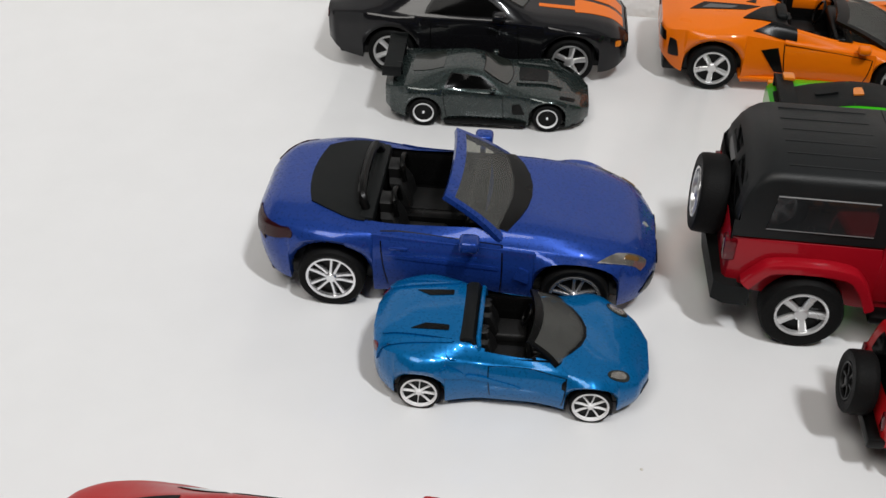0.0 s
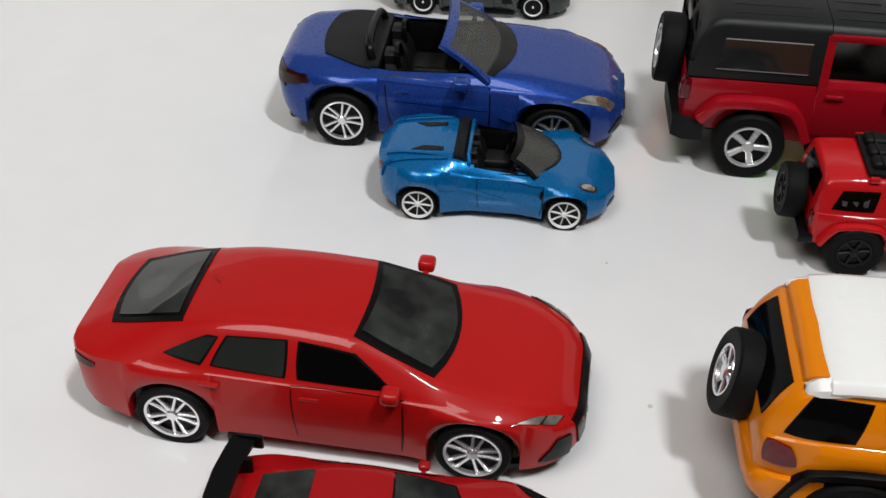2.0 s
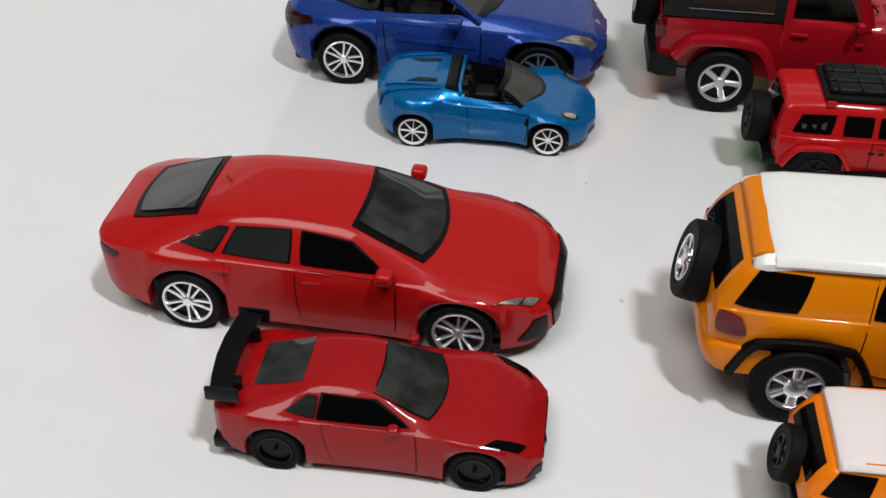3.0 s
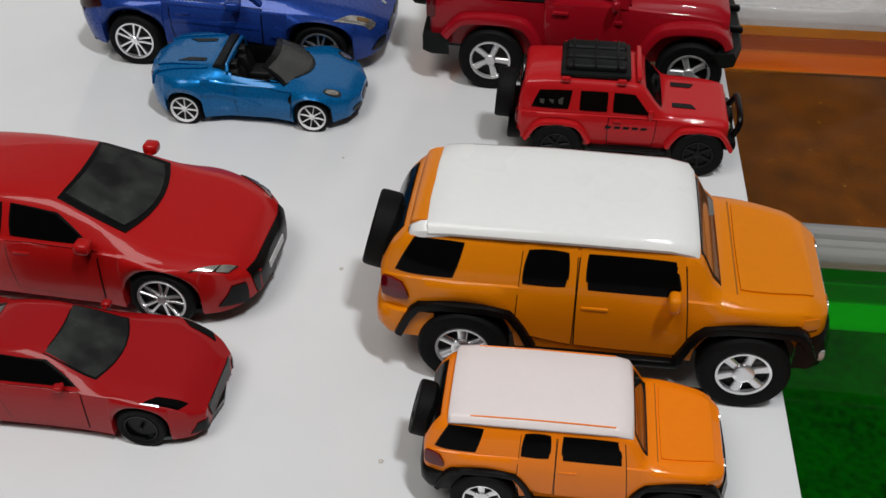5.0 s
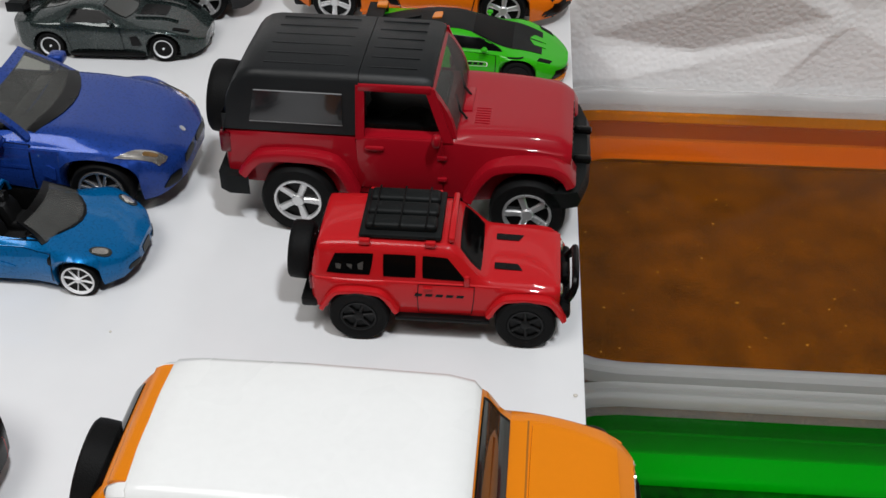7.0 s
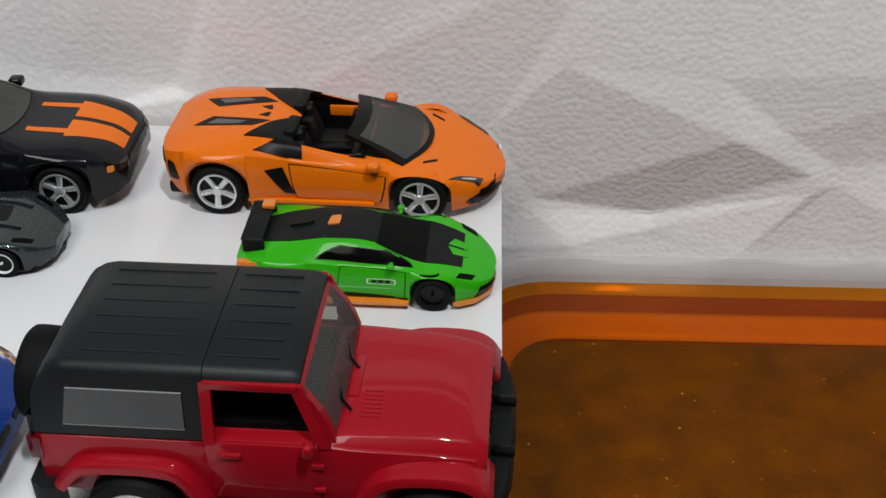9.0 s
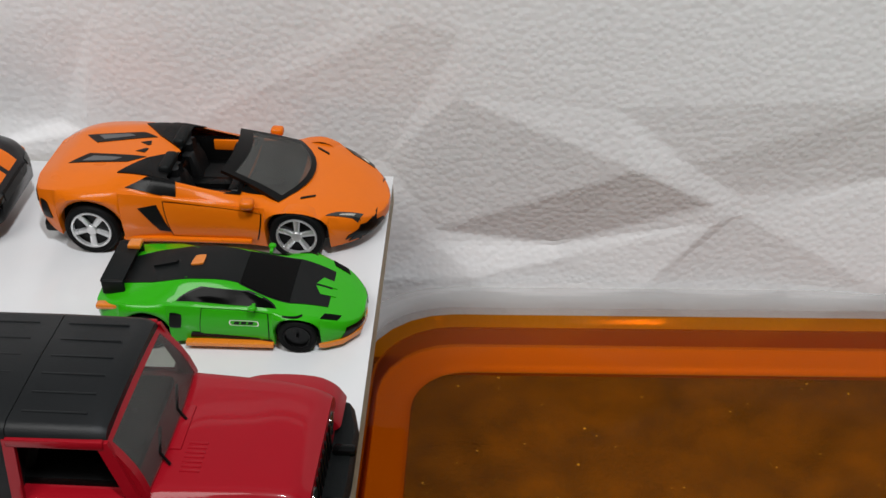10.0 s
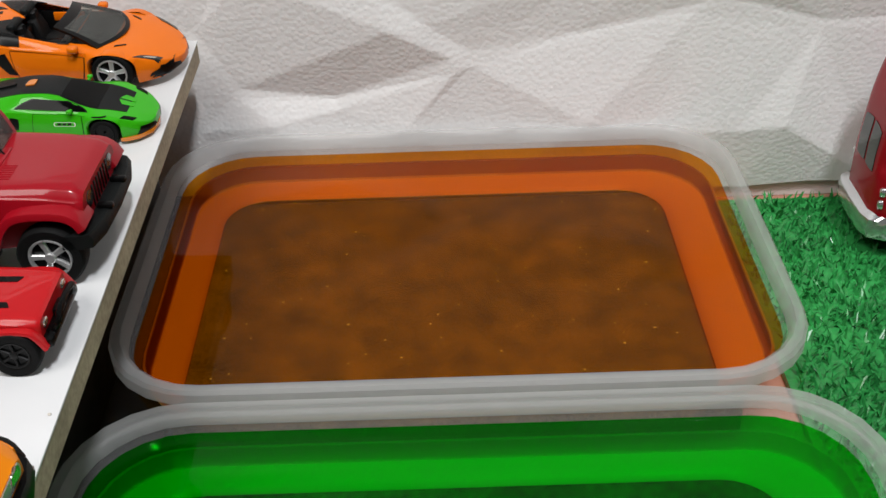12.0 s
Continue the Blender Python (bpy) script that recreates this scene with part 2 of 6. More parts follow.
        if nrm.dot(Vector(d)) > 0:
            nrm = -nrm
        return p, nrm

    def plate(self, name, axis, quad, material, off=0.012, rnd=0.25, n=7, label="", parent=None, bow=0.0):
        """A thin panel of the outline quad, laid on the shell as seen along axis."""
        bm = bmesh.new()
        q = [Vector(c) for c in quad]
        grid, under = [], []
        for i in range(n + 1):
            row = []
            for j in range(n + 1):
                a, b = 2 * i / n - 1, 2 * j / n - 1
                a, b = a * math.sqrt(1 - rnd * b * b / 2), b * math.sqrt(1 - rnd * a * a / 2)
                a, b = (a + 1) / 2, (b + 1) / 2
                c = (q[0] * (1 - a) + q[1] * a) * (1 - b) + (q[3] * (1 - a) + q[2] * a) * b
                c.x += bow * (1 - 0.6 * a) * (1 - (2 * b - 1) ** 2)
                p, nrm = self.hit(axis, c.x, c.y)
                row.append((bm.verts.new(p + nrm * off), p - nrm * 0.006))
            grid.append(row)
        for i in range(n):
            for j in range(n):
                bm.faces.new([grid[i][j][0], grid[i + 1][j][0], grid[i + 1][j + 1][0], grid[i][j + 1][0]])
        rim = [grid[i][0] for i in range(n)] + [grid[n][j] for j in range(n)] + [grid[i][n] for i in range(n, 0, -1)] + [grid[0][j] for j in range(n, 0, -1)]
        low = [bm.verts.new(p) for v, p in rim]
        for k in range(len(rim)):
            m = (k + 1) % len(rim)
            bm.faces.new([rim[k][0], rim[m][0], low[m], low[k]])
        return self.part(name, bm, material, label, parent)

    def both(self, name, quad, material, **k):
        """The panel on both flanks."""
        self.plate(name, "right", quad, material, **k)
        self.plate(name, "left", quad, material, **k)

    def pane(self, name, axis, quad, material, edge=0.03, rnd=0.25, seal=None, off=0.01, bow=0.0):
        """A glass pane over a slightly larger black seal."""
        c = sum((Vector(p) for p in quad), Vector((0, 0))) / 4
        big = [Vector(p) + (Vector(p) - c).normalized() * edge * 1.4 for p in quad]
        s = self.plate("window_seal" if name != "windscreen" else "windscreen_seal", axis, big, seal or BLACK, off=off * 0.55, rnd=rnd, bow=bow)
        self.plate(name, axis, quad, material, off=off, rnd=rnd, parent=s, bow=bow)

    def panes(self, name, quad, material, **k):
        self.pane(name, "right", quad, material, **k)
        self.pane(name, "left", quad, material, **k)

    def door(self, quad, material, off=0.014):
        c = sum((Vector(p) for p in quad), Vector((0, 0))) / 4
        big = [Vector(p) + (Vector(p) - c).normalized() * 0.017 for p in quad]
        for side in ("right", "left"):
            g = self.plate("door_gap", side, big, BLACK, off=0.007, rnd=0.08)
            self.plate("door", side, quad, material, off=off, rnd=0.08)

    def chassis(self, x0, x1, w, z0, z1, material=None):
        self.part("chassis", boxed(x0, x1, -w, w, z0, z1, bevel=0.05), material or BLACK)

    def wheels(self, axles, half_track, r, width, style, rim_mat, rim_r=0.7, drum=None):
        tyre = lathe([(r * rim_r, -width * 0.44), (r * (rim_r + 0.06), -width * 0.5), (r * 0.93, -width * 0.5), (r * 0.985, -width * 0.42), (r, -width * 0.2), (r, width * 0.2), (r * 0.985, width * 0.42), (r * 0.93, width * 0.5), (r * rim_r, width * 0.5)])
        ry = -width * 0.46
        rim = lathe([(r * rim_r * 1.01, ry), (r * rim_r * 0.99, ry - 0.012), (r * rim_r * 0.9, ry - 0.006), (r * rim_r * 0.87, ry + 0.03), (r * rim_r * 0.98, ry + 0.06)])
        R = r * rim_r * 0.9
        count, w0, w1, hub, vee = {"five": (5, 0.26, 0.36, 0.3, 0), "twin": (5, 0.14, 0.15, 0.25, 0.19), "eight": (8, 0.075, 0.055, 0.2, 0), "fat": (6, 0.30, 0.44, 0.45, 0), "disc": (0, 0, 0, 0.12, 0), "six": (6, 0.2, 0.2, 0.3, 0), "vee": (5, 0.13, 0.12, 0.24, 0.22)}[style]
        for k in range(count):
            for sgn in ((-1, 1) if vee else (0,)):
                a = 2 * math.pi * k / count + math.pi / 2
                d, e = Vector((math.cos(a), 0, math.sin(a))), Vector((-math.sin(a), 0, math.cos(a)))
                rings = []
                for t, ww, y in ((0.12, w0, ry + 0.005), (0.55, (w0 + w1) / 2, ry + 0.012), (1.0, w1, ry + 0.004)):
                    c = d * R * t + e * sgn * vee * R * (0.25 + 0.85 * t)
                    rings.append([c + e * ww * R * 0.5 + Vector((0, y + 0.012, 0)), c + e * ww * R * 0.32 + Vector((0, y, 0)), c - e * ww * R * 0.32 + Vector((0, y, 0)), c - e * ww * R * 0.5 + Vector((0, y + 0.012, 0)), c - e * ww * R * 0.4 + Vector((0, y + 0.05, 0)), c + e * ww * R * 0.4 + Vector((0, y + 0.05, 0))])
                sp = loft(rings, closed=True)
                tmp = bpy.data.meshes.new("spoke")
                sp.to_mesh(tmp)
                sp.free()
                rim.from_mesh(tmp)
                bpy.data.meshes.remove(tmp)
        cap = lathe([(0.001, ry - 0.012), (R * hub * 0.8, ry - 0.012), (R * hub, ry), (R * hub, ry + 0.04), (0.001, ry + 0.04)], 20, closed=False)
        tmp = bpy.data.meshes.new("cap")
        cap.to_mesh(tmp)
        cap.free()
        rim.from_mesh(tmp)
        bpy.data.meshes.remove(tmp)
        drm = lathe([(0.001, ry + 0.055), (r * rim_r, ry + 0.05), (r * rim_r, width * 0.5), (0.001, width * 0.5)], 24, closed=False)
        m_t, m_r, m_d = mesh_of("tyre", tyre, RUBBER, scale=(S, S, S)), mesh_of("rim", rim, rim_mat, scale=(S, S, S)), mesh_of("wheel", drm, drum or BLACK, scale=(S, S, S))
        for xa in axles:
            for side in (1, -1):
                wob = new("wheel", m_d)
                wob.parent = self.root
                wob.location = Vector((xa, -side * (half_track * KY - width / 2), r)) * S
                wob.rotation_euler = (0, random.uniform(0, 6.28), 0) if side == 1 else (0, random.uniform(0, 6.28), math.pi)
                for nm, me in (("tyre", m_t), ("rim", m_r)):
                    o = new(nm, me)
                    o.parent = wob
        return m_t, m_r, m_d

    def mirror_pair(self, x, y, z, material, sx=0.10, sy=0.2, sz=0.13):
        for s in (-1, 1):
            bm = boxed(x - sx, x + sx, min(s * y, s * (y + sy)), max(s * y, s * (y + sy)), z, z + sz, bevel=0.045, seg=3)
            m = self.part("wing_mirror", bm, material)
            self.part("mirror_foot", boxed(x - 0.03, x + 0.03, min(s * (y - 0.1), s * (y + 0.05)), max(s * (y - 0.1), s * (y + 0.05)), z - 0.03, z + 0.04, bevel=0.01), material, parent=m)

    def handle(self, x, y, z, material, w=0.2):
        for s in (-1, 1):
            p, nrm = self.hit("right" if s < 0 else "left", x, z)
            bm = boxed(x - w / 2, x + w / 2, p.y - 0.025, p.y + 0.025, z - 0.022, z + 0.022, bevel=0.018)
            self.part("door_handle", bm, material)

    def cockpit(self, x0, x1, w, ztop, zfloor=0.32, material=None):
        m = material or BLACK
        def rect(a, b, c, z):
            return [(a, -c, z), (b, -c, z), (b, c, z), (a, c, z)]
        bm = loft([rect(x0 - 0.03, x1 + 0.03, w + 0.03, ztop + 0.012), rect(x0 + 0.03, x1 - 0.03, w - 0.03, ztop + 0.012), rect(x0 + 0.06, x1 - 0.06, w - 0.06, ztop - 0.05), rect(x0 + 0.1, x1 - 0.05, w - 0.08, zfloor), rect(x0 + 0.4, x1 - 0.4, w - 0.3, zfloor - 0.01)], closed=True, caps=False)
        self.part("interior", bm, m)

    def seats(self, x, ys, z, top, width=0.46, material=None):
        for y in ys:
            s = self.part("seat", boxed(x + 0.02, x + 0.52, y - width / 2, y + width / 2, z, z + 0.16, bevel=0.05, seg=3), material or SEAT)
            bk = loft([[(x + dx + a, y + b * ww, z + hz) for a, b in ((-0.07, -1), (0.05, -1), (0.08, -0.7), (0.05, 0), (0.08, 0.7), (0.05, 1), (-0.07, 1))] for dx, ww, hz in ((0.06, width * 0.46, 0.05), (0.0, width * 0.5, 0.3), (-0.07, width * 0.42, top - z - 0.16), (-0.08, width * 0.25, top - z - 0.13), (-0.09, width * 0.25, top - z - 0.02), (-0.09, width * 0.18, top - z))], closed=True)
            self.part("backrest", bk, material or SEAT, parent=s)

    def steering(self, x, y, z, r=0.17):
        pts = [(x + 0.06 * math.sin(a), y + r * math.cos(a), z + r * math.sin(a)) for a in (2 * math.pi * k / 18 for k in range(19))]
        self.part("steering_wheel", tube(pts, 0.022, 6), BLACK)

    def screen(self, base, top, bow, frame_mat, glass, fu=0.1, fv0=0.1, fv1=0.12, thick=0.04, rake_bow=0.0, name="windscreen"):
        (xb, zb, wb), (xt, zt, wt) = base, top
        us = [-1, -1 + fu] + [(-1 + fu) + (2 - 2 * fu) * k / 8 for k in range(1, 8)] + [1 - fu, 1]
        vs = [0, fv0, 0.3, 0.5, 0.7, 1 - fv1, 1]
        def pt(u, v):
            return (xb + (xt - xb) * v + bow * (1 - 0.8 * v) * (1 - u * u) + 0.05 * math.sin(math.pi * v), u * (wb + (wt - wb) * v), zb + (zt - zb) * v - 0.03 * (u * u) * v)
        made = []
        for kind in (0, 1):
            bm = bmesh.new()
            g = {(i, j): bm.verts.new(pt(u, v)) for i, u in enumerate(us) for j, v in enumerate(vs)}
            for i in range(len(us) - 1):
                for j in range(len(vs) - 1):
                    edge = i in (0, len(us) - 2) or j in (0, len(vs) - 2)
                    if edge != bool(kind):
                        bm.faces.new((g[i, j], g[i + 1, j], g[i + 1, j + 1], g[i, j + 1]))
            bmesh.ops.delete(bm, geom=[v for v in bm.verts if not v.link_faces], context="VERTS")
            bmesh.ops.recalc_face_normals(bm, faces=bm.faces[:])
            bmesh.ops.solidify(bm, geom=bm.faces[:], thickness=thick if not kind else 0.012)
            made.append(bm)
        fr = self.part(name + "_frame", made[0], frame_mat)
        pane = self.part(name, made[1], glass, parent=fr)
        return fr


def lip(x, w, z0, z1, xs):
    """A curved front lip that reaches x in the middle and xs at the sides."""
    return loft([[(xx - 0.25, y, z0), (xx, y, z0), (xx, y, z1), (xx - 0.25, y, z1)] for y, xx in ((-w, xs), (-0.9 * w, xs + (x - xs) * 0.45), (-0.65 * w, xs + (x - xs) * 0.82), (0, x), (0.65 * w, xs + (x - xs) * 0.82), (0.9 * w, xs + (x - xs) * 0.45), (w, xs))], closed=True)


def smoky(name, tint, milk):
    """Thin clear plastic: tinted and glossy; milk is light dust plus painted-in reflection."""
    m = mat(name, (0.30, 0.30, 0.29), 0.16, var=0.3, scale=90, spec=0.5)
    nt = m.node_tree
    tr = nt.nodes.new("ShaderNodeBsdfTransparent")
    tr.inputs[0].default_value = (*tint, 1)
    mx = nt.nodes.new("ShaderNodeMixShader")
    mx.inputs[0].default_value = milk
    nt.links.new(tr.outputs[0], mx.inputs[1])
    nt.links.new(nt.nodes["Principled BSDF"].outputs[0], mx.inputs[2])
    nt.links.new(mx.outputs[0], nt.nodes["Material Output"].inputs[0])
    return m


CLEAR_GREY = smoky("smoky_clear_plastic", (0.64, 0.64, 0.60), 0.16)


AMBER_DARK = mat("dull_amber_lens", (0.22, 0.12, 0.04), 0.15, 0.4, coat=0.8)


def blue_roadster():
    c = Car("toy_roadster", "metallic blue die-cast roadster with an open black cockpit", 0.02733, (-0.0288, 0.0372), -0.6, 0.93)
    Ra = [(0, 0.35, 0.43), (2.47, 0.35, 0.43)]
    c.shell(BLUE, [(-0.82, 0.46), (-0.78, 0.62), (-0.68, 0.75), (-0.5, 0.86), (0, 0.93), (0.8, 0.90), (1.6, 0.90), (2.47, 0.93), (2.85, 0.88), (3.1, 0.76), (3.21, 0.62), (3.29, 0.42)],
            [(-0.82, 0.50), (-0.6, 0.26), (0, 0.2), (2.5, 0.18), (3.0, 0.2), (3.29, 0.30)],
            [(-0.82, 0.78), (-0.6, 0.87), (0, 0.92), (0.8, 0.86), (1.6, 0.82), (2.47, 0.78), (3.0, 0.66), (3.29, 0.50)],
            [(-0.82, 0.82), (-0.74, 0.92), (-0.6, 0.98), (-0.1, 1.01), (0.6, 0.93), (1.6, 0.97), (2.0, 0.96), (2.6, 0.88), (3.0, 0.77), (3.29, 0.54)],
            [(-0.82, 0.32), (-0.5, 0.58), (0.5, 0.68), (1.6, 0.68), (2.5, 0.66), (3.1, 0.5), (3.29, 0.3)], Ra, hole=(0.36, 1.52, 0.70), flare=0.03, tuck=0.045)
    c.chassis(-0.7, 3.1, 0.64, 0.16, 0.5)
    c.plate("soft_top_cover", "top", [(-0.26, -0.56), (0.36, -0.80), (0.36, 0.80), (-0.26, 0.56)], BLACK_MATT, off=0.02, rnd=0.35, bow=-0.06)
    c.cockpit(0.36, 1.52, 0.70, 0.88)
    c.seats(0.60, (-0.32, 0.32), 0.40, 1.0)
    c.part("wind_deflector", tube(rounder([(0.34, -0.56, 0.90), (0.27, -0.50, 1.12), (0.25, -0.2, 1.15), (0.25, 0.2, 1.15), (0.27, 0.50, 1.12), (0.34, 0.56, 0.90)], 2), 0.048), BLACK)
    for y in (-0.32, 0.32):
        c.part("roll_hoop", tube(rounder([(0.62, y - 0.15, 0.86), (0.58, y - 0.13, 1.06), (0.58, y + 0.13, 1.06), (0.62, y + 0.15, 0.86)], 2), 0.028), BLACK)
    c.part("rear_bulkhead", boxed(0.26, 0.42, -0.70, 0.70, 0.86, 0.99, bevel=0.05), BLACK_MATT)
    c.steering(1.2, 0.32, 0.82)
    c.part("dashboard", boxed(1.32, 1.7, -0.6, 0.6, 0.72, 0.96, bevel=0.07, seg=3), BLACK)
    c.part("centre_console", boxed(0.5, 1.4, -0.09, 0.09, 0.35, 0.6, bevel=0.04), BLACK)
    c.screen((1.70, 0.90, 0.80), (1.12, 1.31, 0.64), 0.20, BLUE, CLEAR_GREY, fu=0.09, fv0=0.06, fv1=0.12, thick=0.06)
    c.plate("scuttle", "top", [(1.76, -0.70), (1.48, -0.64), (1.48, 0.64), (1.76, 0.70)], BLACK, off=0.012, rnd=0.0, bow=0.22)
    c.mirror_pair(1.40, 0.88, 0.90, BLUE)
    c.door([(0.58, 0.30), (1.72, 0.28), (1.72, 0.845), (0.50, 0.905)], BLUE)
    c.handle(0.69, 0, 0.76, BLUE)
    for s in (-1, 1):
        c.plate("headlight", "top", [(2.62, s * 0.885), (2.84, s * 0.70), (3.17, s * 0.56), (3.12, s * 0.72)], LENS, off=0.015, rnd=0.35)
        c.plate("indicator", "top", [(2.92, s * 0.735), (2.93, s * 0.68), (3.08, s * 0.625), (3.06, s * 0.68)], AMBER_DARK, off=0.022, rnd=0.6)
        c.plate("tail_light", "right" if s < 0 else "left", [(-0.86, 0.66), (-0.36, 0.80), (-0.40, 0.89), (-0.86, 0.86)], DARK_RED_LENS, off=0.015, rnd=0.4)
        c.plate("air_intake", "front", [(s * 0.74, 0.3), (s * 0.5, 0.3), (s * 0.48, 0.44), (s * 0.66, 0.44)], BLACK, rnd=0.5)
        c.plate("grille", "front", [(s * 0.42, 0.44), (s * 0.04, 0.44), (s * 0.06, 0.54), (s * 0.38, 0.54)], BLACK, rnd=0.6)
        c.plate("door_vent", "right" if s < 0 else "left", [(1.84, 0.52), (2.0, 0.48), (2.0, 0.62), (1.9, 0.66)], BLUE, off=0.02)
    for s in (-1, 1):
        sd = "right" if s < 0 else "left"
        c.plate("door_crease", sd, [(0.56, 0.66), (1.70, 0.60), (1.70, 0.64), (0.56, 0.70)], BLUE, off=0.024, rnd=0.05)
        c.plate("fuel_flap", sd, [(0.16, 0.74), (0.36, 0.72), (0.38, 0.84), (0.16, 0.86)], BLUE, off=0.01, rnd=0.5)
    c.plate("bonnet_badge", "top", [(3.14, -0.03), (3.20, -0.03), (3.20, 0.03), (3.14, 0.03)], SILVER, rnd=1.0)
    c.wheels((0, 2.47), 0.93, 0.35, 0.24, "twin", CHROME, 0.74)


def light_blue_roadster():
    c = Car("toy_roadster", "small light blue die-cast roadster with an open cockpit", 0.01815, (0.0, -0.0005), -0.5, 0.94)
    Ra = [(0, 0.30, 0.36), (2.38, 0.30, 0.36)]
    c.shell(CYAN, [(-0.72, 0.34), (-0.68, 0.54), (-0.58, 0.72), (-0.38, 0.88), (0, 0.99), (0.4, 0.95), (0.9, 0.85), (1.5, 0.85), (1.9, 0.91), (2.35, 0.97), (2.7, 0.90), (3.0, 0.72), (3.12, 0.5), (3.18, 0.36)],
            [(-0.72, 0.42), (-0.6, 0.24), (0, 0.14), (2.4, 0.14), (3.0, 0.2), (3.2, 0.30)],
            [(-0.72, 0.80), (-0.42, 0.90), (0, 0.93), (0.4, 0.88), (0.9, 0.78), (1.6, 0.75), (2.3, 0.79), (2.8, 0.64), (3.22, 0.46)],
            [(-0.72, 0.88), (-0.5, 0.98), (-0.1, 1.03), (0.5, 1.06), (0.72, 1.0), (1.5, 0.88), (2.0, 0.86), (2.5, 0.78), (2.9, 0.66), (3.2, 0.5)],
            [(-0.72, 0.24), (-0.5, 0.44), (-0.2, 0.58), (0.5, 0.62), (1.5, 0.62), (2.3, 0.56), (3.0, 0.4), (3.2, 0.25)], Ra, hole=(0.78, 1.76, 0.66), flare=0.06, tuck=0.06)
    c.chassis(-0.5, 3.0, 0.66, 0.14, 0.45)
    c.cockpit(0.78, 1.76, 0.66, 0.83)
    c.part("roll_bar", strip([(0.52, 1.05), (0.58, 1.10), (0.70, 1.10), (0.76, 1.0)], -0.62, 0.62, 0.06), BLACK_MATT)
    c.part("cockpit_hoop", tube([(0.80, -0.66, 0.84), (0.79, -0.62, 0.98), (0.78, -0.54, 1.07), (0.78, 0, 1.10), (0.78, 0.54, 1.07), (0.79, 0.62, 0.98), (0.80, 0.66, 0.84)], 0.035), CYAN)
    c.seats(0.92, (-0.29, 0.29), 0.42, 1.02, 0.4)
    c.part("dashboard", boxed(1.5, 1.9, -0.55, 0.55, 0.68, 0.88, bevel=0.06, seg=3), BLACK)
    c.steering(1.42, 0.29, 0.82, 0.15)
    c.screen((1.86, 0.83, 0.76), (1.45, 1.13, 0.56), 0.40, BLACK, CLEAR_GREY, fu=0.07, fv0=0.05, fv1=0.14, thick=0.05)
    c.plate("scuttle", "top", [(1.86, -0.68), (1.5, -0.6), (1.5, 0.6), (1.86, 0.68)], BLACK, off=0.012, rnd=0.0, bow=0.42)
    for s in (-1, 1):
        c.plate("deck_vent", "top", [(-0.18, s * 0.42), (0.36, s * 0.44), (0.36, s * 0.33), (0.02, s * 0.30)], BLACK, rnd=0.1)
        c.plate("headlight", "top", [(2.56, s * 0.82), (2.58, s * 0.64), (2.88, s * 0.55), (2.88, s * 0.76)], GREY_GLASS, off=0.014, rnd=0.9)
        c.plate("headlight_reflector", "top", [(2.60, s * 0.795), (2.62, s * 0.665), (2.83, s * 0.59), (2.83, s * 0.735)], LENS, off=0.024, rnd=0.9)
        c.plate("tail_light", "back", [(s * 0.50, 0.74), (s * 0.66, 0.74), (s * 0.66, 0.86), (s * 0.50, 0.86)], RED_LENS, rnd=1.0)
        sd = "right" if s < 0 else "left"
        c.plate("side_scoop", sd, [(0.28, 0.66), (0.62, 0.6), (0.6, 0.72), (0.3, 0.84)], CYAN, off=0.03, rnd=0.8)
        if s < 0:
            c.plate("fuel_cap", "top", [(0.36, -0.86), (0.52, -0.86), (0.52, -0.71), (0.36, -0.71)], CYAN, off=0.03, rnd=1.0)
        c.plate("deck_rib", "top", [(-0.6, s * 0.72), (0.45, s * 0.66), (0.45, s * 0.60), (-0.6, s * 0.64)], CYAN, off=0.03, rnd=0.6)
        c.plate("deck_edge", "top", [(-0.55, s * 0.50), (0.42, s * 0.62), (0.42, s * 0.575), (-0.55, s * 0.46)], CYAN, off=0.034, rnd=0.3)
        c.plate("flank_crease", sd, [(0.66, 0.60), (1.42, 0.44), (1.40, 0.49), (0.62, 0.68)], CYAN, off=0.028, rnd=0.5)
        c.plate("front_intake", "front", [(s * 0.6, 0.28), (s * 0.3, 0.26), (s * 0.3, 0.36), (s * 0.56, 0.38)], BLACK, rnd=0.6)
    c.plate("front_grille", "front", [(-0.14, 0.26), (0.14, 0.26), (0.18, 0.44), (-0.18, 0.44)], BLACK, rnd=0.4)
    c.door([(0.98, 0.26), (1.98, 0.24), (2.02, 0.74), (0.94, 0.775)], CYAN)
    c.wheels((0, 2.38), 0.95, 0.30, 0.22, "eight", WHITE_RIM, 0.86)


